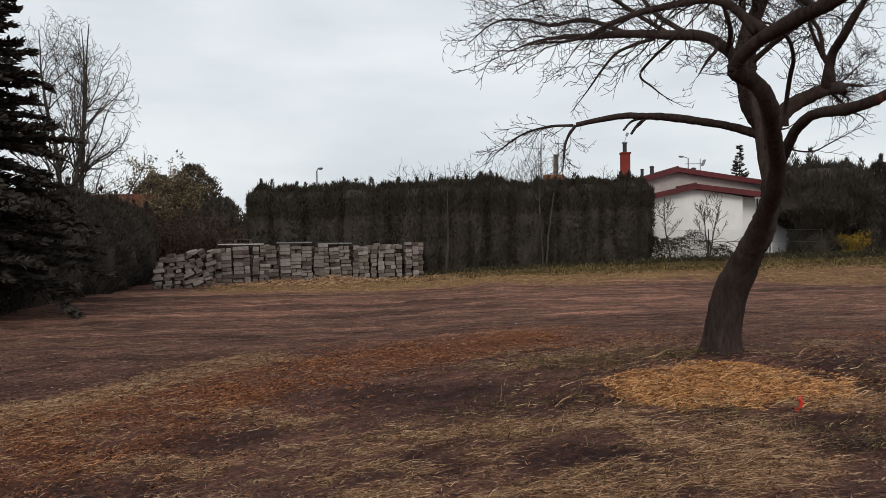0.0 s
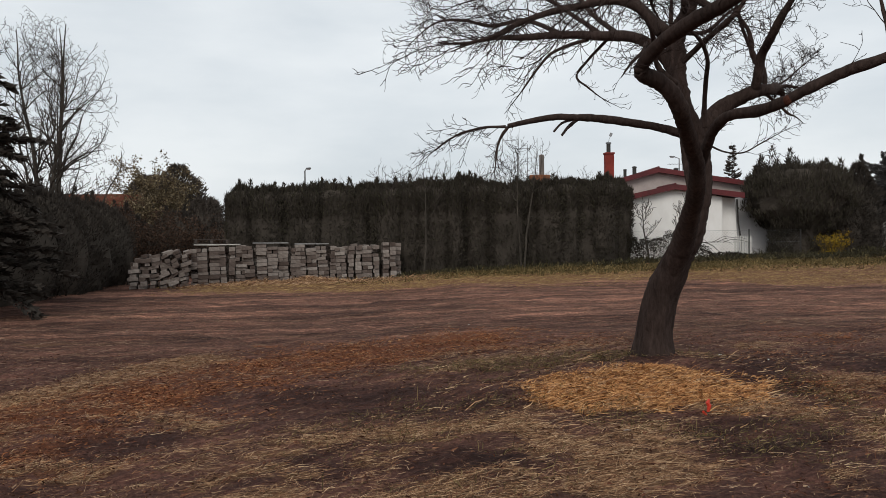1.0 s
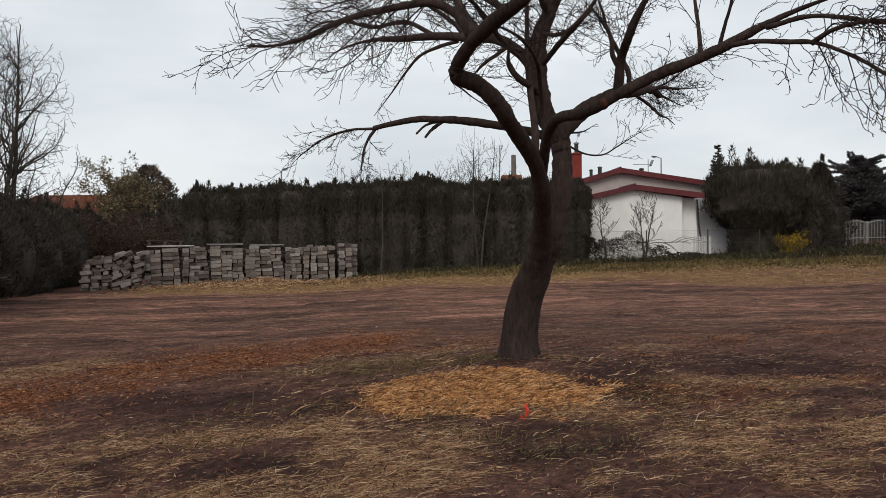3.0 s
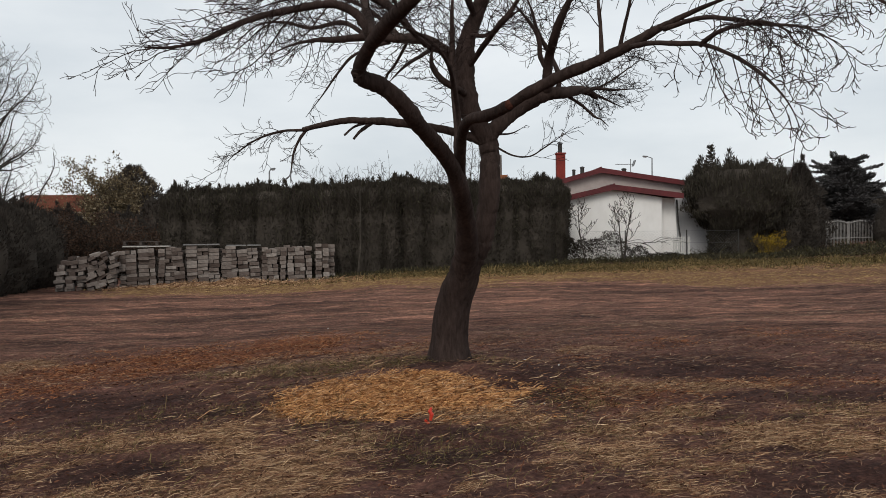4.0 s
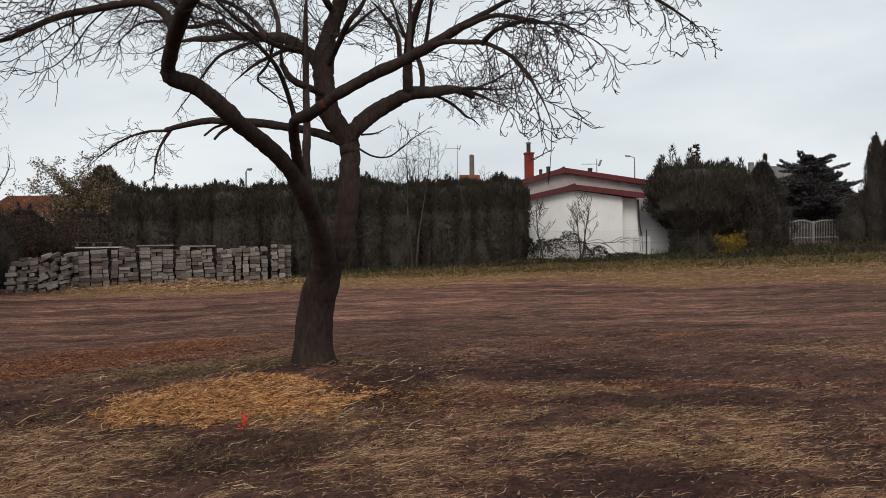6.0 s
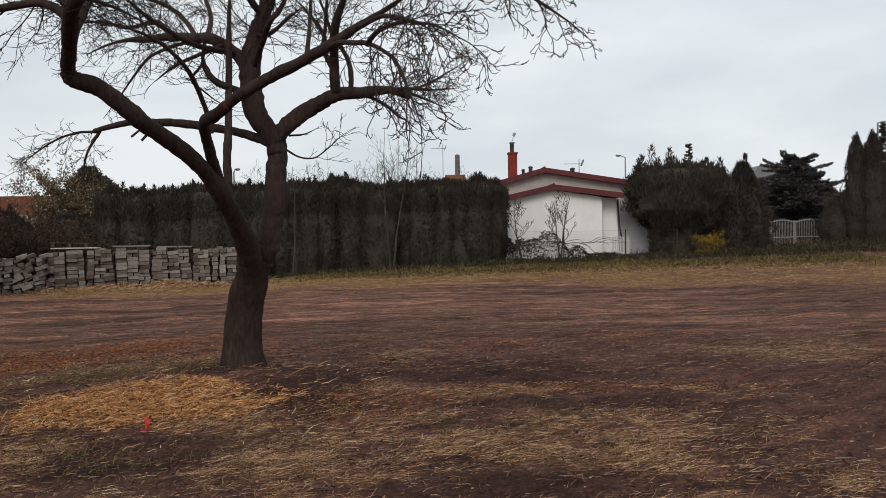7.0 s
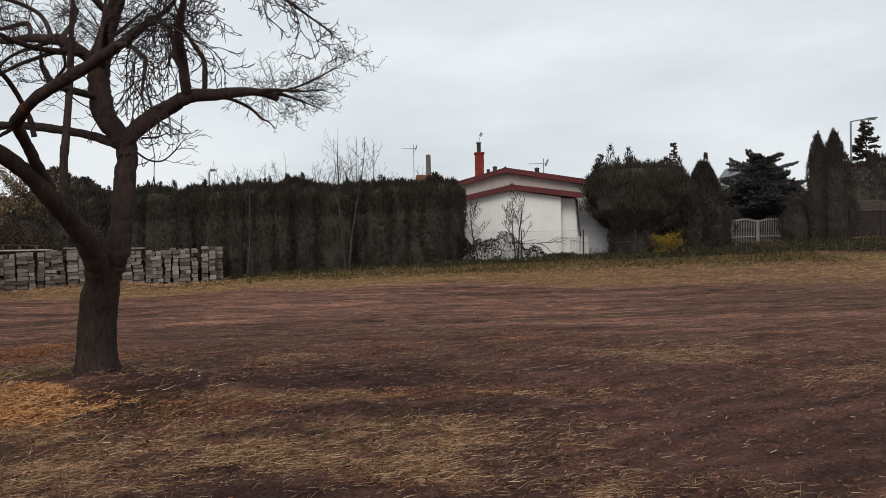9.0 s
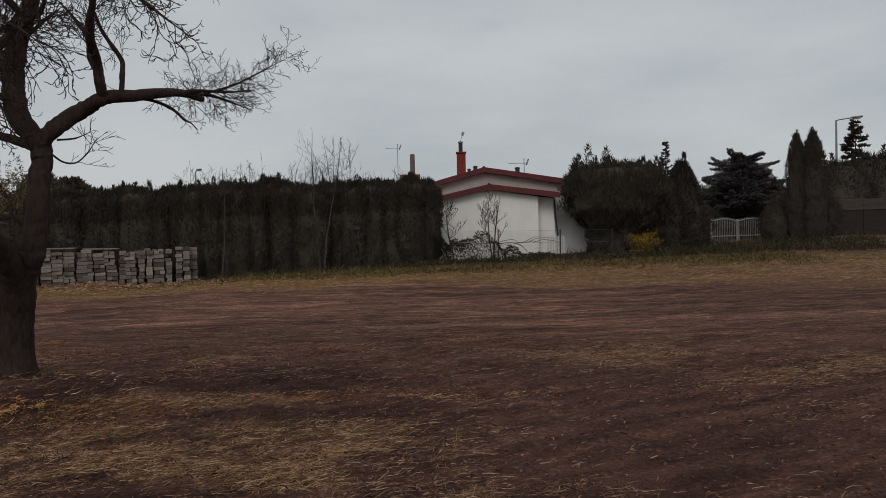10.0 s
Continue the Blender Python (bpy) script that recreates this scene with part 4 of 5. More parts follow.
def evergreen(name, x, y, label, crown, core, tall, category="tree", group="", turn=0.0, scale=(1, 1, 1), trunk_r=0.08, sink=0.1):
    th = thing(name, Matrix.LocRotScale((x, y, float(height(x, y)) - sink), Euler((0, 0, turn)), Vector(scale)), label, category, group)
    part("crown", crown, None, th)
    if core is not None:
        part("inner_crown", core, None, th)
    g = Geo()
    g.tube([(0, 0, 0), (0.01, 0, tall * 0.4), (0, 0.01, tall * 0.85)], [trunk_r, trunk_r * 0.7, trunk_r * 0.2], 7)
    part("trunk", g, BARK, th)
    return th


def column(r, taper=0.75):
    return lambda f: r * (0.80 + 0.20 * min(f / 0.25, 1)) * (1 - max(f - taper, 0) / (1 - taper) * 0.75)


hedge_kinds = []
for k in range(4):
    rng = np.random.default_rng(50 + k)
    tall = 3.2
    tips = [(rng.normal(0, 0.3), rng.normal(0, 0.2), tall + rng.uniform(-0.12, 0.2), 0.20) for _ in range(5)]
    hedge_kinds.append((conifer_mesh(60 + k, tall, column(0.66, 0.87), 6500, 0.12, 0.016, 0.62, tips, 0.9, None, 0.28, 1800, 0.24, 0.013), crown_core(column(0.66, 0.87), tall, 0.9).mesh("inner_crown", CORE)))
hedge_rng = np.random.default_rng(5)
hedge_x = -7.25
i = 0
while hedge_x < 8.0:
    crown, core = hedge_kinds[hedge_rng.integers(0, 4)]
    hz = 1.175 + 0.032 * hedge_rng.normal() + (0.08 if i == 0 else 0) - 0.08 * float(step(0.0, 4.5, hedge_x))
    evergreen("thuja", hedge_x, 35.95 + hedge_rng.normal(0, 0.2), "dark green thuja clipped into a tall dense hedge", crown, core, 3.0, "hedge", "thujas of the hedge",
              hedge_rng.uniform(0, 6), (hedge_rng.uniform(1.1, 1.45), hedge_rng.uniform(0.95, 1.2), hz), 0.07)
    hedge_x += 0.56 + hedge_rng.uniform(-0.07, 0.07)
    i += 1


def bush_profile(r):
    return lambda f: r * math.sin(math.pi * min(max(0.18 + 0.8 * f, 0), 1)) ** 0.6


# bushes beside the field stand in shade; their darker foliage colour carries it
dark_bush = (conifer_mesh(81, 3.2, bush_profile(1.5), 7000, 0.17, 0.02, 0.6, [(0.3, 0, 3.6, 0.25), (-0.5, 0.2, 3.5, 0.22)], 1.0, DARK_SPRUCE, 0.3, 900), crown_core(bush_profile(1.5), 3.2, 1).mesh("inner_crown", CORE))
bush_rng = np.random.default_rng(8)
for bx, by, bz in ((-12.2, 33.2, 1.0), (-12.0, 30.6, 1.0), (-11.9, 28.2, 1.05), (-11.8, 25.8, 1.0), (-11.6, 23.2, 0.95), (-11.5, 20.8, 1.0), (-13.6, 34.6, 0.95), (-15.8, 35.2, 0.9), (-11.6, 42.0, 0.95), (-14.0, 41.0, 1.0), (-17.0, 42.0, 1.05), (-20.0, 43.0, 1.1), (-9.6, 42.5, 0.8)):
    evergreen("evergreen_bush", bx, by, "dense dark evergreen bush beside the field", dark_bush[0], dark_bush[1], 2.6, "bush", "bushes along the field's side", bush_rng.uniform(0, 6), (1, 1, bz), 0.07)


def spruce_tree(name, x, y, tall, r, label, seed, mat, layers=15, per=16, droop=0.15, needle=0.16, dense=1.0, taper=0.75, thick=0.2, fan=0.0):
    """Whorls of spreading branches, each carrying rows of needle sprays."""
    rng = np.random.default_rng(seed)
    th = thing(name, (x, y, float(height(x, y)) - 0.1), label, "tree")
    g = Geo()
    g.tube([(0, 0, 0), (0.03, 0, tall * 0.5), (0, 0, tall)], [0.14, 0.08, 0.01], 7)
    part("trunk", g, BARK, th)
    wood, leaf = Geo(), Geo()
    for i in range(layers):
        f = (i + 0.3) / layers
        for j in range(per):
            a = rng.uniform(0, 2 * np.pi)
            ln = r * (1 - f) ** taper * rng.uniform(0.6, 1.15) + 0.12
            b_ = twig_path((0, 0, tall * (0.08 + 0.9 * f) + rng.normal(0, tall / layers * 0.28)), (math.cos(a), math.sin(a), 0.25 - droop * (1 - f)), ln, rng, -0.06 + droop * 0.2, 0.07, 6)
            wood.tube(b_, np.linspace(0.02, 0.004, 7), 3, cap=False)
            n = int((26 + 40 * ln) * dense)
            u = rng.uniform(0.15, 1, n) * 6
            k = np.minimum(u.astype(int), 5)
            p = b_[k] + (b_[k + 1] - b_[k]) * (u - k)[:, None]
            along = unit(b_[k + 1] - b_[k])
            side = np.cross(along, (0, 0, 1)) * rng.choice((-1, 1), n)[:, None]
            p = p + side * (fan * ln * rng.uniform(0, 1, n) * np.clip(1.15 - u / 6, 0, 0.8))[:, None] - np.array((0, 0, 0.06)) * rng.uniform(0, 1, n)[:, None] * fan * 3
            sprays(leaf, rng, p, along * 0.7 + side * rng.uniform(0.1, 0.9, n)[:, None] + np.array((0, 0, 0.12)), needle, needle * thick, 0.2)
    part("boughwood", wood, BARK, th, kind="stuff")
    part("crown", leaf, mat, th)
    return th


spruce_tree("dark_spruce", -10.55, 19.8, 11.5, 2.75, "tall dark spruce at the field's edge", 91, DARK_SPRUCE, 27, 13, 0.45, needle=0.22, dense=1.9, fan=0.22, taper=0.85)

def overhang(r):
    return lambda f: r * float(np.interp(f, [0, 0.28, 0.38, 0.52, 0.68, 0.86, 1.0], [0.42, 0.47, 0.62, 0.90, 1.0, 0.92, 0.62]))


big_rng = np.random.default_rng(19)
big_tips = [(-1.2, -0.3, 4.95, 0.42), (-1.55, 0, 4.5, 0.4), (-0.45, -0.3, 4.8, 0.4), (-0.8, 0.2, 4.45, 0.4)] + [(big_rng.uniform(-2.0, 1.9), big_rng.uniform(-0.9, 0.5), big_rng.uniform(4.0, 4.5), 0.36) for _ in range(16)]
big = conifer_mesh(101, 4.05, overhang(2.25), 26000, 0.2, 0.018, 0.8, big_tips, 0.9, None, 0.42, 4200, 0.42, 0.015)
evergreen("large_thuja", 15.85, 37.6, "broad shaggy dark green thuja in front of the house", big, crown_core(overhang(2.25), 4.1, 0.9).mesh("inner_crown", CORE), 3.6, turn=0.0, scale=(0.97, 0.97, 0.95))
jun_prof = lambda f: 1.15 * float(np.interp(f, [0, 0.3, 0.55, 0.75, 0.9, 1], [0.9, 1.0, 0.85, 0.55, 0.33, 0.12]))
jun = conifer_mesh(102, 4.2, jun_prof, 9000, 0.18, 0.022, 0.55, [(0.12, 0, 4.55, 0.22), (-0.3, 0, 3.9, 0.22), (0.5, 0.1, 3.6, 0.2)], 1.0, DARK_SPRUCE, 0.55, 700, 0.3)
jun_core = crown_core(jun_prof, 3.9, 1, fit=0.8).mesh("inner_crown", CORE)
evergreen("dark_juniper", 19.0, 38.8, "irregular dark juniper beside the large thuja", jun, jun_core, 3.4, scale=(0.95, 0.95, 0.95))
evergreen("dark_juniper", 18.1, 38.4, "irregular dark juniper beside the large thuja", jun, jun_core, 3.4, turn=2.1, scale=(1.0, 1.0, 0.80))
cyp_prof = lambda f: float(np.interp(f, [0, 0.15, 0.4, 0.6, 0.75, 0.88, 0.96, 1], [0.50, 0.62, 0.60, 0.52, 0.40, 0.26, 0.13, 0.03]))
cyp = conifer_mesh(103, 5.3, cyp_prof, 12000, 0.12, 0.012, 0.85, [(0.02, 0, 5.45, 0.12), (0.25, 0, 4.6, 0.15), (-0.22, 0.1, 4.3, 0.15)], 1.0, DARK_SPRUCE, 0.5, 900, 0.25)
cyp_core = crown_core(cyp_prof, 5.0, 1, fit=0.80).mesh("inner_crown", CORE)
evergreen("columnar_cypress", 24.35, 39.6, "narrow dark columnar cypress with pointed top", cyp, cyp_core, 5, group="twin cypresses", scale=(0.95, 0.95, 0.915))
evergreen("columnar_cypress", 25.0, 39.4, "narrow dark columnar cypress with pointed top", cyp, cyp_core, 5, group="twin cypresses", turn=2.0, scale=(1.2, 1.15, 0.935))
spruce_tree("blue_spruce", 24.1, 45.6, 4.45, 3.3, "broad blue-grey spruce with layered branches", 104, BLUE_SPRUCE, 9, 13, 0.25, needle=0.17, dense=4.5, taper=0.5, thick=0.17, fan=0.5)
spruce_tree("far_spruce", 50.0, 87.0, 11.2, 3.6, "distant dark spruce behind the street lamp", 105, SPRUCE, 14, 9, 0.35, needle=0.36, dense=2.2, taper=0.9, thick=0.16, fan=0.3)
spruce_tree("far_spruce", 40.7, 122.0, 13.0, 2.6, "slim distant spruce behind the large thuja", 106, SPRUCE, 18, 8, 0.1, needle=0.35, taper=1.0, thick=0.15, fan=0.2)
evergreen("round_bush", 23.5, 40.0, "rounded dark bush beside the white gate", dark_bush[0], dark_bush[1], 2.6, "bush", turn=1.0, scale=(0.42, 0.42, 0.58))
for bx, by, bz in ((19.6, 47.5, 1.0), (21.8, 48.5, 1.05), (24.2, 49.2, 0.95), (26.6, 48.8, 1.0), (29.0, 49.0, 0.9), (20.6, 43.6, 0.75), (26.8, 44.5, 0.8), (34.4, 57.0, 1.45), (37.2, 58.0, 1.6), (39.6, 60.0, 1.7)):
    evergreen("garden_bush", bx, by, "dark evergreen bush in the garden behind the gate", dark_bush[0], dark_bush[1], 2.6, "bush", "bushes in the garden", bx, (1.05 * max(bz, 1), max(bz, 1), bz), 0.07)


def leafy_bush(name, x, y, tall, r, label, seed, leaf, count=2600, size=0.10, stems=14, wood=None, category="bush"):
    """Thin arching stems with scattered leaves."""
    rng = np.random.default_rng(seed)
    th = thing(name, (x, y, float(height(x, y)) - 0.05), label, category)
    g, lf = Geo(), Geo()
    ends = []
    for _ in range(stems):
        a = rng.uniform(0, 2 * np.pi)
        st = twig_path((rng.normal(0, 0.06), rng.normal(0, 0.06), 0), (math.cos(a) * r / tall * 0.9, math.sin(a) * r / tall * 0.9, 1), tall * rng.uniform(0.65, 1.08), rng, 0.06, 0.12, 8)
        g.tube(st, np.linspace(0.012 + tall * 0.006, 0.004, 9), 4, cap=False)
        for s in range(9):
            k = rng.integers(2, 9)
            tw = twig_path(st[k], unit(st[k] - st[k - 1]) + rng.normal(0, 0.6, 3), tall * 0.28 * rng.uniform(0.5, 1), rng, 0.05, 0.2, 5)
            g.tube(tw, np.linspace(0.008, 0.004, 6), 3, cap=False)
            ends.append(tw[1:])
    pool = np.vstack(ends)
    p = pool[rng.integers(0, len(pool), count)] + rng.normal(0, size * 0.9, (count, 3))
    sprays(lf, rng, p, rng.normal(0, 1, (count, 3)), size, size * 0.33)
    part("stem_mass", g, wood or BARK_GREY, th, kind="stuff")
    part("leaves", lf, leaf, th, kind="stuff")
    return th


leafy_bush("autumn_shrub", -15.4, 51.5, 5.6, 2.1, "large rounded shrub with thin yellowish brown leaves", 111, LEAVES, 30000, 0.13, 50)
leafy_bush("autumn_shrub", -12.3, 38.5, 3.2, 1.6, "reddish brown half-bare shrub behind the dark bushes", 112, RUST, 9000, 0.09, 30)
leafy_bush("autumn_shrub", -9.9, 38.8, 2.6, 1.2, "reddish brown half-bare shrub behind the dark bushes", 114, RUST, 7000, 0.09, 26)
leafy_bush("forsythia", 16.5, 35.6, 1.0, 0.5, "small forsythia covered in yellow blossom", 113, YELLOW, 1900, 0.05, 22)
evergreen("far_pine", -33.5, 105.0, "distant dark pine behind the red roof", conifer_mesh(121, 9.0, bush_profile(3.4), 5000, 0.7, 0.16, 0.6, [], 1.0, SPRUCE, 0.4), None, 7)
pine_prof = lambda f: 2.35 * float(np.interp(f, [0, 0.25, 0.5, 0.75, 0.92, 1], [0.7, 1.0, 0.9, 0.6, 0.28, 0.08]))
evergreen("dark_pine", -15.3, 54.5, "tall dark pine behind the pale-leaved shrub", conifer_mesh(123, 6.3, pine_prof, 11000, 0.32, 0.035, 0.5, [], 1.0, SPRUCE, 0.55), crown_core(pine_prof, 5.6, 1, fit=0.82).mesh("inner_crown", CORE), 4)
evergreen("dark_pine", -12.9, 51.5, "rounded dark pine behind the end of the hedge", conifer_mesh(122, 4.1, bush_profile(1.6), 7000, 0.26, 0.035, 0.6, [], 1.0, SPRUCE, 0.45), crown_core(bush_profile(1.5), 4.0, 1, fit=0.82).mesh("inner_crown", CORE), 4)
bare_tree("pale_shrub", -11.6, 47.0, 3.6, "bare pale grey twiggy shrub", 131, BARK_GREY, TWIG_GREY, 0.04, 6, 0.5, 0.2, 1, 0.6, 0.0, 0.2, 0.4, 0.15, 7, 0.006, category="shrub")

# bare saplings along the hedge
bare_tree("bare_sapling", 0.12, 34.45, 5.0, "thin bare sapling with pale trunk before the hedge", 141, BARK_GREY, TWIG_GREY, 0.05, 1, 0.4, 0.2, 1, 0.7, 0.05, 0.42, 0.4, 0.16, 9, 0.005, 0.14)
bare_tree("bare_sapling", 3.9, 34.45, 5.4, "thin bare sapling with forked stem before the hedge", 142, BARK_GREY, TWIG_GREY, 0.05, 2, 0.35, 0.25, 1, 0.7, -0.05, 0.5, 0.5, 0.12, 7, 0.005)
bare_tree("bare_sapling", 9.0, 35.0, 2.75, "small bare sapling in front of the white wall", 143, BARK_GREY, TWIG_GREY, 0.042, 1, 0.5, 0.14, 1, 0.5, -0.05, 0.38, 0.5, 0.14, 10, 0.009)
bare_tree("bare_sapling", 10.5, 35.05, 2.85, "small bare sapling in front of the white wall", 144, BARK_GREY, TWIG_GREY, 0.04, 2, 0.45, 0.13, 1, 0.5, -0.05, 0.3, 0.5, 0.16, 9, 0.009)
for k, (sx, sy, st) in enumerate(((-3.4, 37.3, 4.3), (-1.0, 37.2, 4.7), (0.3, 37.4, 4.9), (1.4, 37.2, 5.0), (2.9, 37.4, 5.0), (4.3, 37.4, 5.7), (5.4, 37.3, 4.6), (6.4, 37.5, 4.4))):
    bare_tree("bare_shrub", sx, sy, st, "bare twiggy shrub rising above the hedge", 150 + k, BARK_GREY, TWIG_GREY, 0.03, 4, 0.35, 0.2, 1, 0.75, 0.0, 0.55, 0.4, 0.2, 5, 0.007, category="shrub")

# ivy and ground cover along the fence
ivy_rng = np.random.default_rng(161)
ivy = Geo()
n = 9500
px = 8.2 + 7.8 * ivy_rng.uniform(0, 1, n) ** 1.9
top = np.interp(px, [8.3, 9.2, 10.4, 11.0, 11.6, 13, 16], [1.30, 1.30, 1.15, 0.75, 0.4, 0.25, 0.2]) * (0.85 + 0.35 * fbm(px, px * 0, 3.2, 7))
py = 36.05 + ivy_rng.normal(0, 0.12, n) - 0.5 * (ivy_rng.uniform(0, 1, n) < 0.3)
pz = height(px, py) + top * np.sqrt(ivy_rng.uniform(0, 1, n))
sprays(ivy, ivy_rng, np.stack([px, py, pz], -1), ivy_rng.normal(0, 1, (n, 3)), 0.065, 0.024)
for k in range(9):
    tw = twig_path((10.2 + 0.25 * k, 36.0, 1.2), (1, 0, 0.2), 1.2, ivy_rng, 0.25, 0.15, 8)
    ivy.tube(tw, np.linspace(0.012, 0.005, 9), 4)
ivy_ob = part("ivy", ivy, IVY)
tagged(ivy_ob, "dark ivy climbing the wire fence", "ivy", kind="stuff")


# low dark growth at the hedge's foot and below the fence
cover_rng = np.random.default_rng(171)
n = 16000
px = cover_rng.uniform(-7.5, 27.0, n)
py = 34.75 + 0.35 * step(8, 9, px) + cover_rng.normal(0, 0.42, n) + 3.0 * step(16, 22, px) * cover_rng.uniform(0, 1.2, n)
top = 0.14 + 0.16 * step(7, 9, px) + 0.12 * step(16, 18, px)
pz = height(px, py) + top * (0.4 + 0.9 * fbm(px, py, 0.9, 13) ** 2) * cover_rng.uniform(0, 1.2, n)
cover = Geo()
sprays(cover, cover_rng, np.stack([px, py, pz], -1), cover_rng.normal(0, 0.6, (n, 3)) + np.array((0, 0, 0.8)), 0.16, 0.022)
cover_ob = part("ground_cover", cover, COVER)
tagged(cover_ob, "low dark green growth at the hedge's foot", "ground cover", kind="stuff")


# ---- the white house ----
house = thing("white_house", (10.5, 40.0, 0.0), "white house with dark red low gabled roofs and red chimney", "house")


def house_part(name, g, mat, label="", parent=None):
    for k in range(len(g.v)):
        g.v[k] = g.v[k] - (10.5, 40.0, 0.0)
    return part(name, g, mat, parent or house, label)


g = Geo()
g.prism([(8.0, 0.2), (12.58, 0.2), (12.58, 3.10), (10.53, 3.42), (8.0, 2.98)], 37.3, 37.6)
house_part("front_wall", g, PLASTER, "white plaster gable wall")
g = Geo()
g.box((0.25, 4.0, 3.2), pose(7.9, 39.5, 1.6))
house_part("side_wall", g, PLASTER_SHADED)
g = Geo()
g.prism([(12.585, 0.2), (13.42, 0.2), (13.25, 3.05), (12.585, 3.10)], 37.75, 38.0)
house_part("recessed_wall", g, PLASTER, "shaded recessed wall panel")
# white side wall, its shade carried by the greyer plaster colour
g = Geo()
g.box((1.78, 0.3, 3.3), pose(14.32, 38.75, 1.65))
house_part("side_wall", g, PLASTER_SHADED)
g = Geo()
g.tube([(13.30, 37.62, 3.0), (13.36, 37.62, 2.0), (13.46, 37.62, 1.3), (13.47, 37.62, 0.6)], [0.035] * 4, 8)
house_part("downpipe", g, METAL_DARK, "dark slanting rain pipe")


for (apex, left, right, thick, y0, y1) in (((10.53, 3.60), (7.7, 2.98), (13.42, 3.22), 0.14, 37.02, 40.0), ((10.5, 4.50), (7.2, 3.60), (15.4, 3.72), 0.15, 39.72, 49.5)):
    for (qx, qz) in (left, right):
        px_, pz_ = apex
        s = int(np.sign(qx - px_))
        g = Geo()
        g.prism([(px_, pz_ - thick), (qx, qz - thick), (qx, qz), (px_, pz_)][::s], y0, y1)
        roof = house_part("roof_slope", g, ROOF_RED, "dark red low-pitched roof slope")
        g = Geo()
        g.prism([(px_, pz_ - 0.19), (qx, qz - 0.20), (qx, qz + 0.03), (px_, pz_ + 0.03)][::s], y0 - 0.05, y0 - 0.002)
        house_part("fascia", g, ROOF_RED, "", roof)
        g = Geo()
        g.prism([(px_, pz_ - thick - 0.03), (qx, qz - thick - 0.03), (qx, qz - thick - 0.004), (px_, pz_ - thick - 0.004)][::s], y0 + 0.02, y0 + 0.26)
        house_part("soffit", g, SOFFIT, "", roof)
    g = Geo()
    g.tube([(apex[0], y0 - 0.06, apex[1] + 0.03), (apex[0], y1, apex[1] + 0.03)], [0.05, 0.05], 8)
    house_part("ridge_cap", g, ROOF_RED)
g = Geo()
g.prism([(7.6, 2.4), (15.1, 2.4), (15.1, 3.62), (10.5, 4.36), (7.6, 3.58)], 40.01, 40.3)
house_part("upper_wall", g, PLASTER_UP, "pinkish plaster wall between the roofs")
g = Geo()
g.box((7.4, 0.3, 3.6), pose(11.3, 49.0, 1.8))
house_part("back_wall", g, PLASTER)
g = Geo()
g.box((0.3, 8.2, 3.5), pose(15.0, 44.9, 1.75))
house_part("side_wall", g, PLASTER)
# chimney with flue and cowl
g = Geo()
g.box((0.46, 0.46, 2.6), pose(9.82, 47.8, 4.55), 0.02)
chimney = house_part("chimney", g, BRICK_RED, "red rendered chimney")
g = Geo()
g.box((0.54, 0.54, 0.10), pose(9.82, 47.8, 5.89), 0.02)
house_part("cap", g, BRICK_RED, "", chimney)
g = Geo()
g.tube([(9.80, 47.8, 5.9), (9.80, 47.8, 6.42)], [0.11, 0.11], 12)
house_part("flue", g, METAL_DARK, "dark steel flue", chimney)
g = Geo()
g.tube([(9.80, 47.8, 6.42), (9.80, 47.8, 6.48)], [0.15, 0.15], 12)
g.tube([(9.80, 47.8, 6.48), (9.84, 47.8, 6.66), (9.90, 47.8, 6.82)], [0.012] * 3, 6)
g.box((0.14, 0.03, 0.20), pose(9.93, 47.8, 6.90, 0, 25, 0), 0.01)
house_part("cowl", g, METAL, "small wind cowl", chimney)
for vx, vy, vz, vr in ((10.10, 45.0, 4.78, 0.08), (10.36, 44.0, 4.84, 0.10), (12.42, 44.0, 4.74, 0.11)):
    g = Geo()
    g.tube([(vx, vy, 3.9), (vx, vy, vz)], [vr, vr], 10)
    g.tube([(vx, vy, vz), (vx, vy, vz + 0.05)], [vr * 1.25, vr * 1.1], 10)
    house_part("roof_vent", g, METAL_DARK, "dark round roof vent")


def aerial(name, x, y, z, tall, label):
    th = thing(name, (x, y, z), label, "aerial")
    g = Geo()
    g.tube([(0, 0, 0), (0, 0, tall)], [0.022, 0.018], 6)
    part("mast", g, METAL, th)
    g = Geo()
    g.tube([(-0.75, 0, tall - 0.25), (0.2, 0, tall - 0.25)], [0.014, 0.014], 5)
    part("boom", g, METAL, th)
    for k in range(7):
        g = Geo()
        g.tube([(-0.7 + 0.14 * k, -0.2, tall - 0.25), (-0.7 + 0.14 * k, 0.2, tall - 0.25)], [0.009, 0.009], 4)
        part("element", g, METAL, th)
    g = Geo()
    g.box((0.05, 0.4, 0.3), pose(0.16, 0, tall - 0.2, 0, 20, 0))
    part("reflector", g, METAL, th)
    return th


aerial("tv_aerial", 12.75, 44.0, 3.95, 1.3, "rooftop television aerial on a thin mast")

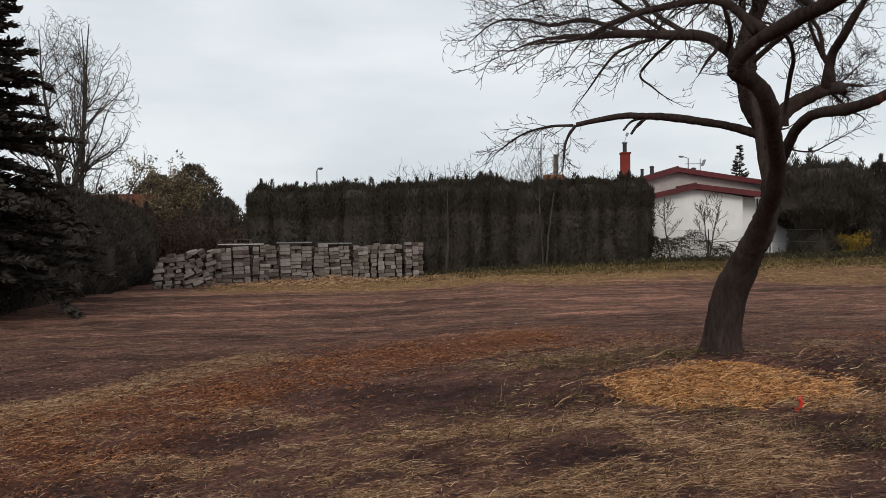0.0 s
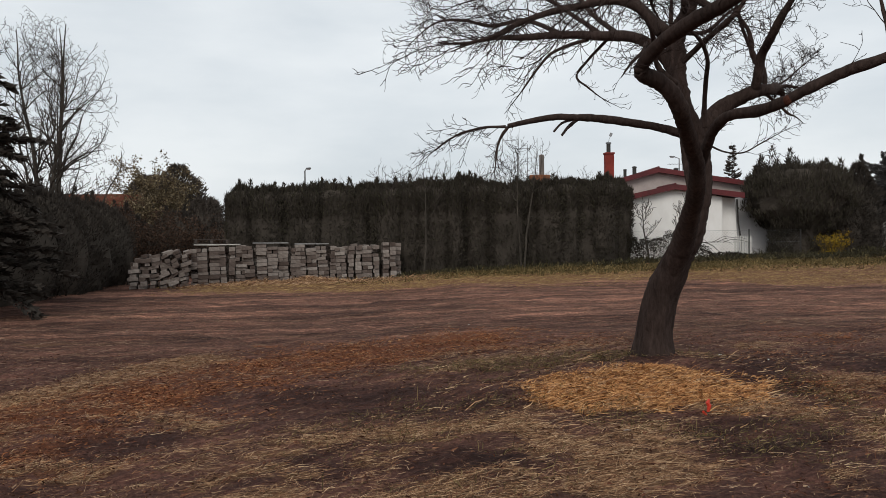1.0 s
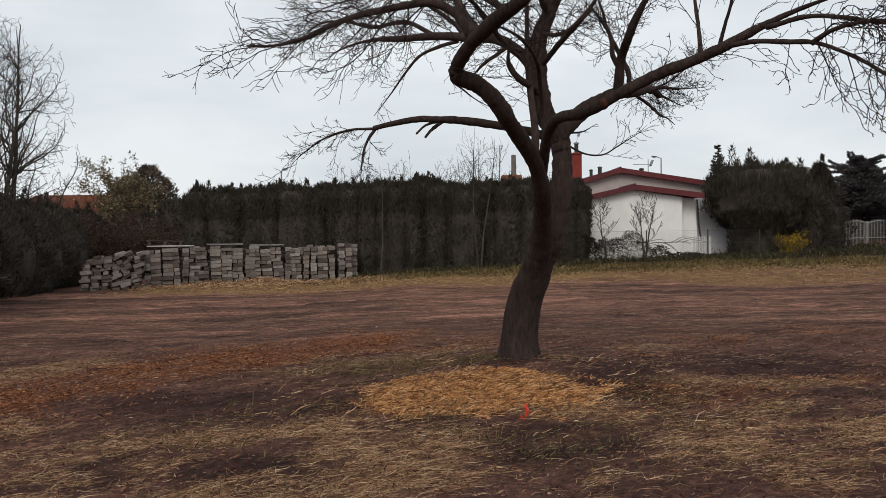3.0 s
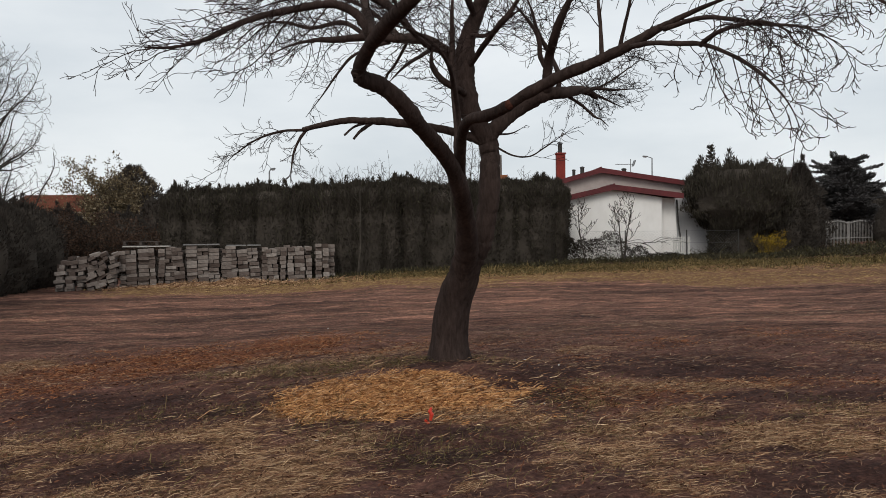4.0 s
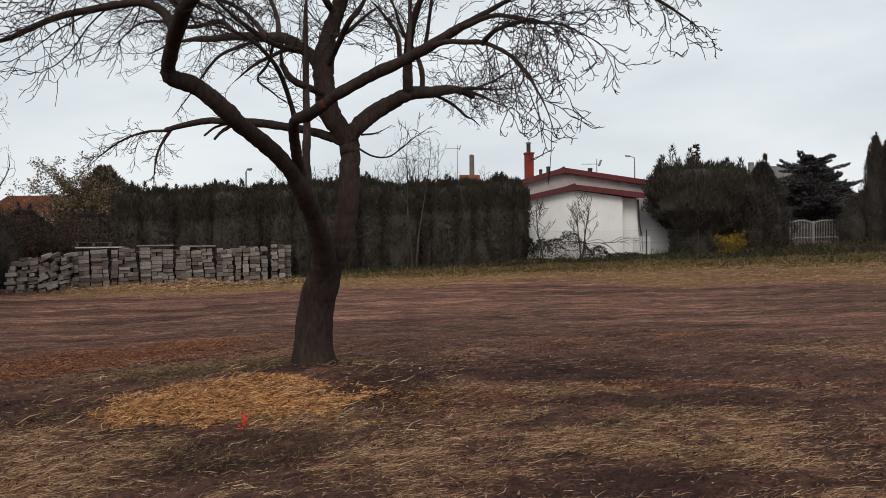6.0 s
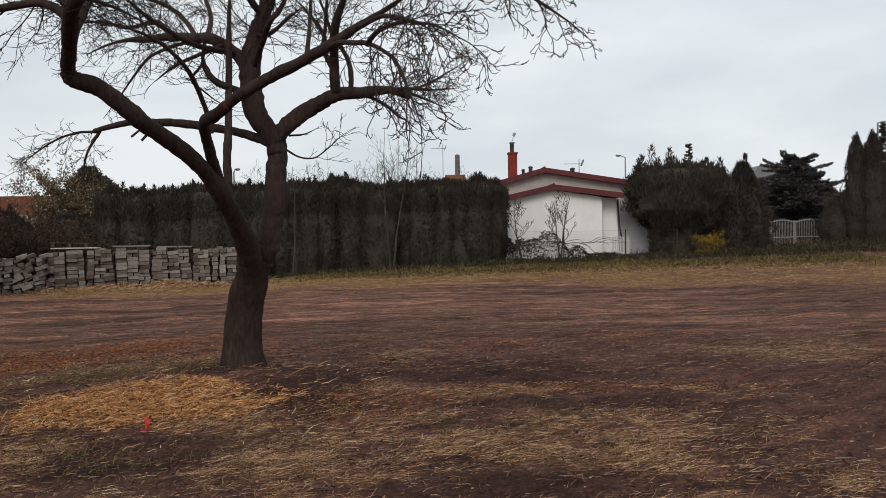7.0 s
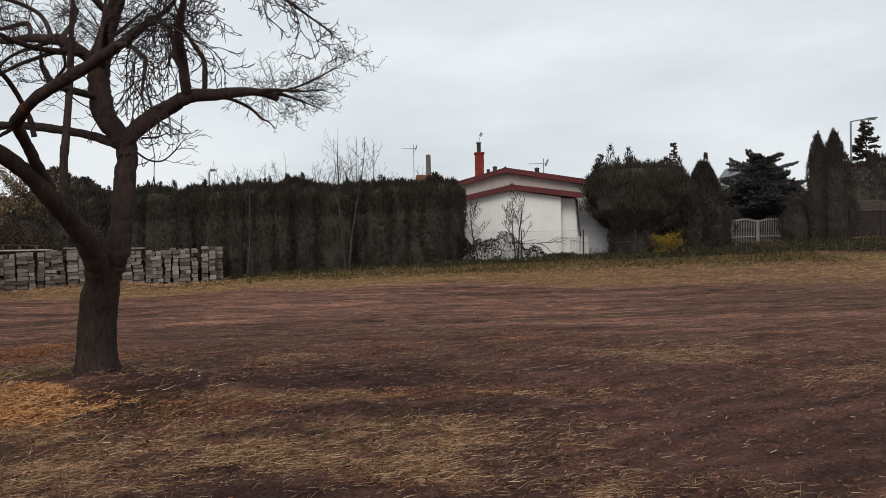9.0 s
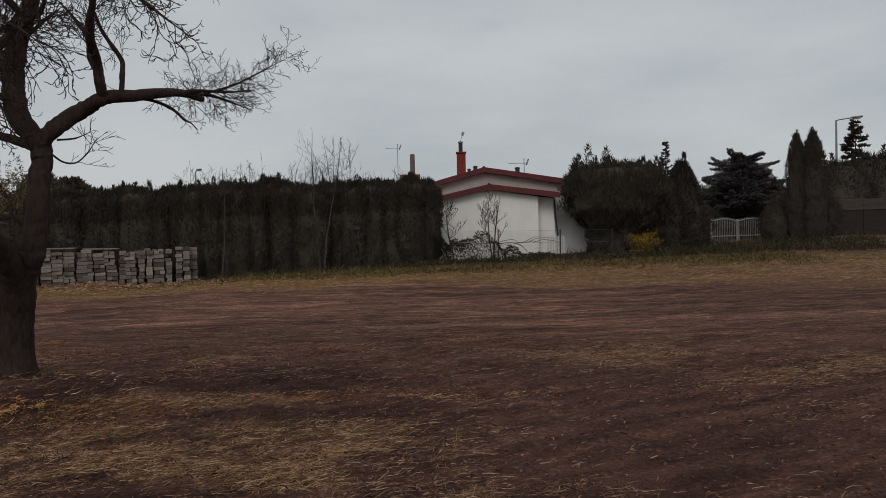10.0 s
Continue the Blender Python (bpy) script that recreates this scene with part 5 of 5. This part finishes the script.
# ---- house behind the hedge: only its roof top and chimney rise above ----
back = thing("brick_house", (7.0, 57.5, 0.2), "low house behind the hedge with orange brick chimney", "house")
g = Geo()
g.box((9.0, 5.0, 3.2), pose(0, 0, 1.6))
part("wall", g, PLASTER_UP, back)
g = Geo()
g.prism([(-4.8, 3.2), (4.8, 3.2), (4.2, 3.9), (-4.2, 3.9)], -2.8, 2.8)
part("roof", g, ROOF_TILE, back)
g = Geo()
g.box((1.25, 0.7, 1.9), pose(-0.05, -1.8, 4.15), 0.03)
bch = part("chimney", g, BRICK_ORANGE, back, "orange brick chimney stack")
g = Geo()
g.tube([(0.10, -1.8, 5.1), (0.10, -1.8, 6.35)], [0.16, 0.15], 12)
part("flue", g, PIPE, bch, "tall weathered flue pipe")
aerial("tv_aerial", 6.2, 55.6, 4.1, 3.1, "television aerial on a tall thin mast")


# ---- distant houses ----
def far_house(name, x, y, w, d, eaves, ridge, wall_mat, roof_mat, label, chimney_x=None, turn=0.0, side_on=False):
    th = thing(name, pose(x, y, 0, 0, 0, turn), label, "house")
    g = Geo()
    g.box((w, d, eaves), pose(0, 0, eaves / 2))
    part("wall", g, wall_mat, th)
    g = Geo()
    if side_on:
        g.prism([(-w / 2 - 0.4, eaves - 0.1), (-w / 2 + 2.8, ridge), (w / 2 + 0.4 - 2.8, ridge), (w / 2 + 0.4, eaves - 0.1)][::-1], -d / 2 - 0.4, d / 2 + 0.4)
    else:
        g.prism([(-w / 2 - 0.4, eaves - 0.1), (w / 2 + 0.4, eaves - 0.1), (0, ridge)], -d / 2 - 0.4, d / 2 + 0.4)
    part("roof", g, roof_mat, th)
    if chimney_x is not None:
        g = Geo()
        g.box((0.8, 0.8, 2.4), pose(chimney_x, 0, ridge - 0.1), 0.05)
        part("chimney", g, CONCRETE, th)
    for wx in (-w * 0.28, w * 0.22):
        win = Geo()
        win.box((1.4, 0.08, 1.3), pose(wx, -d / 2 - 0.04, eaves - 1.9), 0.02)
        wo = part("window", win, METAL_DARK, th)
        fr = Geo()
        for dx in (-0.72, 0, 0.72):
            fr.box((0.08, 0.06, 1.36), pose(wx + dx, -d / 2 - 0.10, eaves - 1.9))
        part("frame", fr, WHITE_PAINT, wo)
    return th


far_house("grey_roofed_house", 63.4, 157.0, 9.6, 10.0, 8.6, 12.6, PLASTER_UP, ROOF_GREY, "distant house with grey sheet roof and small chimney", -2.6, 0.0, True)
far_house("red_roofed_house", -36.5, 102.0, 16.0, 8.0, 4.6, 6.4, PLASTER_UP, ROOF_TILE, "distant house with red tiled roof", None, 0.0, True)


# ---- street lamps ----
def street_lamp(x, y, tall, arm, label, head_len=0.75):
    th = thing("street_lamp", (x, y, float(height(x, y)) - 0.1), label, "street lamp", "street lamps")
    g = Geo()
    g.tube([(0, 0, 0), (0, 0, tall * 0.5), (0, 0, tall)], [0.11, 0.085, 0.06], 10)
    part("pole", g, METAL, th)
    g = Geo()
    g.tube(spline([(0, 0, tall - 0.02), (arm * 0.3, 0, tall + 0.05), (arm, 0, tall + 0.16)], 4), [0.04] * 9, 8)
    part("arm", g, METAL, th)
    g = Geo()
    s = np.sign(arm)
    g.box((head_len, 0.28, 0.12), pose(arm + s * head_len * 0.4, 0, tall + 0.2, 0, -6 * s, 0), 0.05)
    head = part("lamp_head", g, METAL, th)
    g = Geo()
    g.box((head_len * 0.66, 0.2, 0.10), pose(arm + s * head_len * 0.45, 0, tall + 0.12, 0, -6 * s, 0), 0.04)
    part("lens", g, GLASS_LAMP, head)
    return th


street_lamp(35.6, 60.0, 7.75, 1.1, "tall grey steel street lamp with a bent arm")
street_lamp(-9.75, 69.0, 6.95, 0.12, "grey street lamp far behind the hedge", 0.4)
street_lamp(25.7, 93.0, 8.4, -0.5, "grey street lamp far behind the house", 0.55)


# ---- fences and gates ----
fence = thing("wire_fence", (8.4, 36.15, 0.0), "grey wire mesh garden fence on thin posts", "fence")
for k, fx in enumerate((0.0, 2.4, 4.9, 7.0)):
    g = Geo()
    z = float(height(8.4 + fx, 36.15))
    g.tube([(fx, 0, z - 0.2), (fx, 0, 1.72)], [0.025, 0.025], 8)
    part("post", g, METAL_DARK, fence)
g = Geo()
for z in (0.7, 1.2, 1.68):
    g.tube([(0, 0, z), (7.0, 0, z)], [0.004, 0.004], 4)
for s in np.arange(-1.0, 7.0, 0.13):
    g.tube([(max(s, 0), 0.01, 0.6 + max(-s, 0)), (min(s + 1.05, 7), 0.01, 0.6 + min(1.05, 7 - s))], [0.0018] * 2, 3, False)
    g.tube([(max(s, 0), -0.01, 1.65 - max(-s, 0)), (min(s + 1.05, 7), -0.01, 1.65 - min(1.05, 7 - s))], [0.0018] * 2, 3, False)
part("wire_mesh", g, METAL, fence)

picket = thing("picket_panel", (12.8, 36.5, 0.55), "short white wooden picket panel at the fence", "fence")
for k in range(7):
    g = Geo()
    g.prism([(-0.035, 0), (0.035, 0), (0.035, 0.86), (0, 0.92), (-0.035, 0.86)], -0.01, 0.01)
    sl = part("slat", g, WHITE_PAINT, picket)
    sl.location.x = 0.06 + 0.105 * k
for z in (0.25, 0.7):
    g = Geo()
    g.box((0.78, 0.03, 0.06), pose(0.37, 0.026, z), 0.005)
    part("rail", g, WHITE_PAINT, picket)

slat_geo = Geo()
slat_geo.tube([(0, 0, 0), (0, 0, 1.0)], [0.013, 0.013], 6)
slat_mesh = slat_geo.mesh("baluster", GATE_PAINT)


def arched_gate(x0, y0, x1, y1, z, rise, label):
    ln = math.hypot(x1 - x0, y1 - y0)
    th = thing("white_gate", pose(x0, y0, z, 0, 0, math.degrees(math.atan2(y1 - y0, x1 - x0))), label, "gate", "double gate leaves")
    for h in (0.12, 0.62):
        g = Geo()
        g.box((ln, 0.05, 0.05), pose(ln / 2, 0, h), 0.008)
        part("rail", g, GATE_PAINT, th)
    arch = spline([(ln * f, 0, 1.25 + rise * math.sin(math.pi * (0.08 + 0.84 * f))) for f in np.linspace(0, 1, 7)], 3)
    g = Geo()
    g.tube(arch, [0.03] * len(arch), 6)
    part("top_rail", g, GATE_PAINT, th)
    for k in range(15):
        f = (k + 0.5) / 15
        o = part("baluster", slat_mesh, None, th)
        o.location, o.scale = (ln * f, 0, 0.05), (1, 1, 1.28 + rise * math.sin(math.pi * (0.08 + 0.84 * f)))
    for x in (0.0, ln):
        g = Geo()
        g.box((0.07, 0.07, 1.4), pose(x, 0, 0.68), 0.01)
        part("stile", g, GATE_PAINT, th)
    return th


arched_gate(20.55, 39.7, 22.25, 41.3, 0.66, 0.14, "white arched wooden gate leaf with close balusters")
arched_gate(22.35, 41.4, 24.3, 43.2, 0.66, 0.16, "white arched wooden gate leaf with close balusters")
wall_far = thing("board_fence", (33.0, 50.0, 0.0), "dark board fence beside the cypresses", "fence")
for k in range(7):
    g = Geo()
    g.box((1.96, 0.12, 2.9), pose(-3.6 + 2.0 * k, 0, 1.45 + 0.2), 0.01)
    part("panel", g, BOARD_DARK, wall_far)
    g = Geo()
    g.box((1.99, 0.18, 0.62), pose(-3.6 + 2.0 * k, -0.02, 2.82), 0.02)
    part("coping", g, BOARD, wall_far)

# ---- block stacks ----
block_rng = np.random.default_rng(31)
block_kinds = []
for sx, sy, sz in ((0.38, 0.36, 0.15), (0.38, 0.36, 0.12), (0.24, 0.36, 0.16), (0.19, 0.36, 0.14), (0.24, 0.36, 0.12)):
    np.random.seed(int(sx * 1000 + sz * 100))
    bg = Geo()
    bg.box((sx - 0.014, sy, sz - 0.010), None, 0.006, 0.004)
    block_kinds.append((sx, sy, sz, bg.mesh("block", BLOCK)))
STACK_A, STACK_B = np.array((-9.2, 31.9)), np.array((-0.72, 33.85))
along = (STACK_B - STACK_A) / np.linalg.norm(STACK_B - STACK_A)
stack_turn = math.degrees(math.atan2(along[1], along[0]))


def block_stack(x0, x1, tall, label, loose=0.0, rows_deep=2):
    """A dry stack between two distances along the row; columns of blocks of uneven width."""
    at = STACK_A + along * x0
    z = float(height(*(at + along * (x1 - x0) / 2)))
    th = thing("block_stack", pose(at[0], at[1], z - 0.03, 0, 0, stack_turn), label, "block stack", "stacks of concrete blocks")
    tops = []
    for deep in range(rows_deep):
        x = 0.0
        while x < x1 - x0 - 0.12:
            wide = block_rng.uniform() < 0.62
            zz = 0.0
            lean = block_rng.normal(0, 1.8 + 5 * loose)
            w = 0.39 if wide else 0.25
            goal = tall + block_rng.choice((0, 0, -0.05, 0.04, -0.16 * loose))
            while zz < goal - 0.08:
                pick = block_kinds[block_rng.integers(0, 2)] if wide else block_kinds[(2, 4, 2, 3)[block_rng.integers(0, 4)]]
                halves = wide and block_rng.uniform() < 0.3
                if deep == 0 and 0.3 < zz < goal - 0.3 and block_rng.uniform() < 0.025:
                    zz += pick[2]
                    continue
                for h in ((0, 1) if halves else (0,)):
                    bk = block_kinds[3] if halves else pick
                    o = part("block", bk[3], None, th)
                    o.matrix_basis = pose(x + (bk[0] / 2 + h * 0.195 if halves else w / 2) + block_rng.normal(0, 0.012) + math.radians(lean) * zz,
                                          0.2 + deep * 0.4 + block_rng.normal(0, 0.04), zz + bk[2] / 2, 0, block_rng.normal(0, 0.7 + 3 * loose) + lean * 0.3, block_rng.normal(0, 2.2 + 6 * loose))
                zz += (block_kinds[3][2] if halves else pick[2])
            x += w + block_rng.choice((0.0, 0.01, 0.02, 0.05))
            tops.append(zz)
    return z - 0.03 + max(tops)


stack_tops = [
    block_stack(0.95, 2.80, 1.40, "dry stack of weathered grey concrete blocks", 0.1),
    block_stack(2.90, 4.66, 1.40, "dry stack of weathered grey concrete blocks", 0.1),
    block_stack(4.73, 6.20, 1.38, "dry stack of weathered grey concrete blocks", 0.15),
    block_stack(6.23, 7.95, 1.37, "dry stack of weathered grey concrete blocks", 0.1),
    block_stack(7.98, 8.66, 1.44, "taller end stack of grey concrete blocks", 0.05),
]
# the slumped pile at the end
pile_at = STACK_A + along * -0.75
pile = thing("slumped_block_pile", pose(pile_at[0] - 0.15, pile_at[1] - 0.35, float(height(*pile_at)) - 0.05, 0, 0, stack_turn), "slumped heap of tilted grey concrete blocks", "block pile")
for k in range(120):
    col, row, deep = k % 6, k // 6 % 10, k // 60
    if row * 0.135 > 1.06 + 0.06 * col:
        continue
    bk = block_kinds[block_rng.integers(0, 5)]
    slump = (0, 2, 8, 20, 26, 18)[col] * (1 if row > 2 else 0.5)
    o = part("block", bk[3], None, pile)
    o.matrix_basis = pose(col * 0.34 + block_rng.normal(0, 0.03) + 0.012 * row, 0.1 + deep * 0.4 + block_rng.normal(0, 0.05) - 0.12 * (row < 3) * (col < 2), 0.08 + row * 0.135 + block_rng.normal(0, 0.012),
                          block_rng.normal(0, 4), block_rng.normal(0, 4) - slump, block_rng.normal(0, 9))
for k, (bx, which, w, turn) in enumerate(((1.45, 0, 0.9, 3), (2.25, 0, 0.8, -4), (3.5, 1, 0.8, 2), (4.15, 1, 0.5, -2), (5.0, 2, 0.7, 3), (5.65, 2, 0.5, -2))):
    at = STACK_A + along * bx
    slab = thing("paving_slab", pose(at[0], at[1] + 0.3, stack_tops[which] + 0.018, 0, 0, stack_turn + turn), "pale flat slab lying on the block stack", "slab", "slabs on the stacks")
    g = Geo()
    g.box((w, 0.5, 0.045), None, 0.008, 0.004)
    part("slab", g, LITTER if k < 2 else CONCRETE, slab)
pallet_at = STACK_A + along * 1.55
pallet = thing("wooden_pallet", pose(pallet_at[0], pallet_at[1] + 0.55, stack_tops[0] + 0.04, 0, 1.5, stack_turn + 4), "dark weathered wooden pallet lying on the blocks", "pallet")
for bx in (-0.55, 0.0, 0.55):
    g = Geo()
    g.box((0.1, 0.7, 0.13), pose(bx, 0, 0.09), 0.006)
    part("bearer", g, BOARD, pallet)
for k in range(5):
    for bz in (0.012, 0.166):
        g = Geo()
        g.box((1.3, 0.11, 0.022), pose(0, -0.3 + 0.15 * k, bz), 0.003)
        part("plank", g, BOARD, pallet)

# ---- marker in the grass ----
marker = thing("survey_marker", (3.10, 7.72, float(ground_z(3.10, 7.72)) - 0.05), "small bright red plastic survey marker in the grass", "marker")
g = Geo()
g.tube([(0, 0, 0), (0.005, 0, 0.17)], [0.008, 0.007], 6)
part("peg", g, BOARD, marker)
g = Geo()
g.tube([(0, 0, 0.08), (0.012, 0, 0.13), (-0.004, 0, 0.16), (0.01, 0, 0.19)], [0.012, 0.02, 0.018, 0.009], 7)
g.box((0.05, 0.004, 0.02), pose(-0.03, 0, 0.07, 10, 40, 10))
part("ribbon", g, TAPE, marker)


# ---- litter on the ground ----
straw_near, red_near = table(straw_at, -7, 14, 4, 16.2, 0.04), table(red_at, -7, 14, 4, 16.2, 0.04)
chips_near, green_near = table(chips_at, 0, 6, 6.5, 11.5, 0.03), table(green_at, -5, 10, 4, 12.5, 0.05)


def lie(rng, n, x0, x1, y0, y1, weight, near=0.0):
    """Places drawn where weight is high; near > 0 crowds them towards the nearer end."""
    xs, ys = [], []
    total = 0
    while total < n:
        x = rng.uniform(x0, x1, 40000)
        y = y0 + (y1 - y0) * rng.uniform(0, 1, 40000) ** (1 + near)
        keep = rng.uniform(0, 1, 40000) < weight(x, y)
        xs.append(x[keep])
        ys.append(y[keep])
        total += keep.sum()
    return np.concatenate(xs)[:n], np.concatenate(ys)[:n]


def blades(name, rng, x, y, length, width, mat, label, category, flat=0.12, bend=0.25, along_x=0.0):
    """Bent thin stalks lying on the ground."""
    n = len(x)
    a = rng.uniform(0, 2 * np.pi, n)
    if along_x:
        a = np.where(rng.uniform(0, 1, n) < along_x, rng.normal(0, 0.35, n), a)
    up = np.abs(rng.normal(0, flat, n))
    d = np.stack([np.cos(a) * np.cos(up), np.sin(a) * np.cos(up), np.sin(up)], -1)
    s = np.stack([-np.sin(a), np.cos(a), rng.normal(0, 0.3, n)], -1)
    ln = (length * np.clip(rng.lognormal(-0.25, 0.5, n), 0.25, 2.2))[:, None]
    wd = (width * rng.uniform(0.6, 1.4, n))[:, None]
    p0 = np.stack([x, y, ground_z(x, y) + rng.uniform(0.002, 0.03, n)], -1)
    p1 = p0 + d * ln * 0.5 + s * ln * rng.normal(0, bend, n)[:, None] * 0.2
    p2 = p0 + d * ln + s * ln * rng.normal(0, bend, n)[:, None] * 0.5
    p2[:, 2] = np.maximum(p2[:, 2] - 0.25 * ln[:, 0] * np.sin(up), ground_z(p2[:, 0], p2[:, 1]) + 0.004)
    p1[:, 2] = np.maximum(p1[:, 2], ground_z(p1[:, 0], p1[:, 1]) + 0.012)
    up_w = np.array((0, 0, 0.55))
    v = np.stack([p0 - (s + up_w) * wd, p0 + (s + up_w) * wd, p1 - (s + up_w) * wd, p1 + (s + up_w) * wd, p2], 1).reshape(-1, 3)
    i = np.arange(n)[:, None] * 5
    g_ = Geo()
    g_.add(v, i + (0, 1, 3, 2), i + (2, 3, 4))
    ob = part(name, g_, mat)
    return tagged(ob, label, category, kind="stuff")


rng = np.random.default_rng(201)
x, y = lie(rng, 140000, -6.5, 13.5, 4.2, 13.0, lambda x, y: straw_near(x, y) ** 1.3 * (1 - 0.8 * chips_near(x, y) * (np.abs(x - 2.8) < 2.5) * (np.abs(y - 8.8) < 2)), 0.4)
blades("straw_litter", rng, x, y, 0.10, 0.0008, STRAW, "scattered pale yellow straw lying on the soil", "straw", 0.16, 0.28, 0.25)
x, y = lie(rng, 40000, -9, 20, 10.5, 26, lambda x, y: 0.10 + 0.9 * straw_at(x, y), 0.3)
blades("dry_stalks", rng, x, y, 0.13, 0.0018, DRY_STALK, "thin brown dry stalks raked over the field", "straw", 0.1, 0.15, 0.6)
x, y = lie(rng, 42000, -6.5, 13.0, 4.2, 13.5, lambda x, y: np.clip(0.12 + 0.45 * straw_near(x, y) + 0.5 * red_near(x, y), 0, 1), 0.4)
blades("leaf_litter", rng, x, y, 0.04, 0.0042, LEAF_LITTER, "dark red-brown leaf bits and bark crumbs on the soil", "leaf litter", 0.35, 0.3)
x, y = lie(rng, 36000, -11, 27, 25, 35, straw_at)
blades("straw_fringe", rng, x, y, 0.13, 0.0034, FRINGE, "dry yellow straw along the far field edge", "straw", 0.2, 0.4, 0.6)
x, y = lie(rng, 9000, -8.5, 0.5, 30.8, 33.6, lambda x, y: np.clip(band(x, y, -4.4, 32.0, 3.9, 0.75, 0.22, 0.4, 45) + 0.1, 0, 1))
blades("straw_heap", rng, x, y, 0.22, 0.006, STRAW, "loose golden straw heaped before the block stacks", "straw", 0.3, 0.3, 0.4)
x, y = lie(rng, 18000, -6, 15, 4.2, 14, lambda x, y: 0.3 + 0.3 * straw_near(x, y), 0.2)
blades("plant_litter", rng, x, y, 0.06, 0.0022, DRY_STALK, "short brown plant litter on the soil", "plant litter", 0.2, 0.4, 0.3)
x, y = lie(rng, 26000, 1.0, 4.6, 7.4, 10.2, lambda x, y: chips_near(x, y) * (0.25 + 0.75 * step(-0.4, 0.3, fbm(x, y, 2.6, 77))))
blades("wood_chips", rng, x, y, 0.065, 0.0026, CHIPS, "bright orange-yellow wood chips spread near the tree", "wood chips", 0.3, 0.2, 0.2)
x, y = lie(rng, 2200, 0.6, 5.0, 7.0, 11.2, lambda x, y: np.clip(chips_near(x, y) * 0.8 + 0.08, 0, 1))
blades("wood_shavings", rng, x, y, 0.13, 0.0025, STRAW, "pale wood shavings and straw over the chips", "wood shavings", 0.25, 0.4, 0.2)
x, y = lie(rng, 36000, -7, 13, 5.5, 16, lambda x, y: red_near(x, y) * (0.25 + 0.75 * step(-0.1, 0.5, fbm(x, y, 1.8, 78))))
blades("bark_mulch", rng, x, y, 0.05, 0.0024, RED_CHIPS, "reddish brown bark mulch scattered on the soil", "mulch", 0.3, 0.2, 0.3)
x, y = lie(rng, 9000, -5, 10, 4.5, 12, lambda x, y: green_near(x, y) + 0.02 * straw_near(x, y))
blades("sparse_grass", rng, x, y, 0.09, 0.0016, GRASS, "sparse green grass between the straw", "grass", 0.7, 0.3)
x, y = lie(rng, 22000, -3, 22, 30.5, 36.2, lambda x, y: np.clip(green_at(x, y) + 0.25 * straw_at(x, y), 0, 1))
blades("edge_grass", rng, x, y, 0.17, 0.008, GRASS, "yellowish green grass along the hedge", "grass", 0.8, 0.3)
x, y = lie(rng, 5200, 13, 34, 35.6, 41.0, lambda x, y: 0.4 + 0.6 * step(-0.2, 0.5, fbm(x, y, 0.7, 88)) * step(35, 37, y))
blades("tall_weeds", rng, x, y, 0.42, 0.010, WEEDS, "tangled green weeds below the garden gate", "weeds", 0.9, 0.4)
x, y = lie(rng, 70, -5, 16, 4.5, 20, lambda x, y: np.full(x.shape, 0.5), 0.4)
blades("pale_scraps", rng, x, y, 0.04, 0.006, LITTER, "small pale scraps scattered on the field", "litter", 0.3, 0.2)
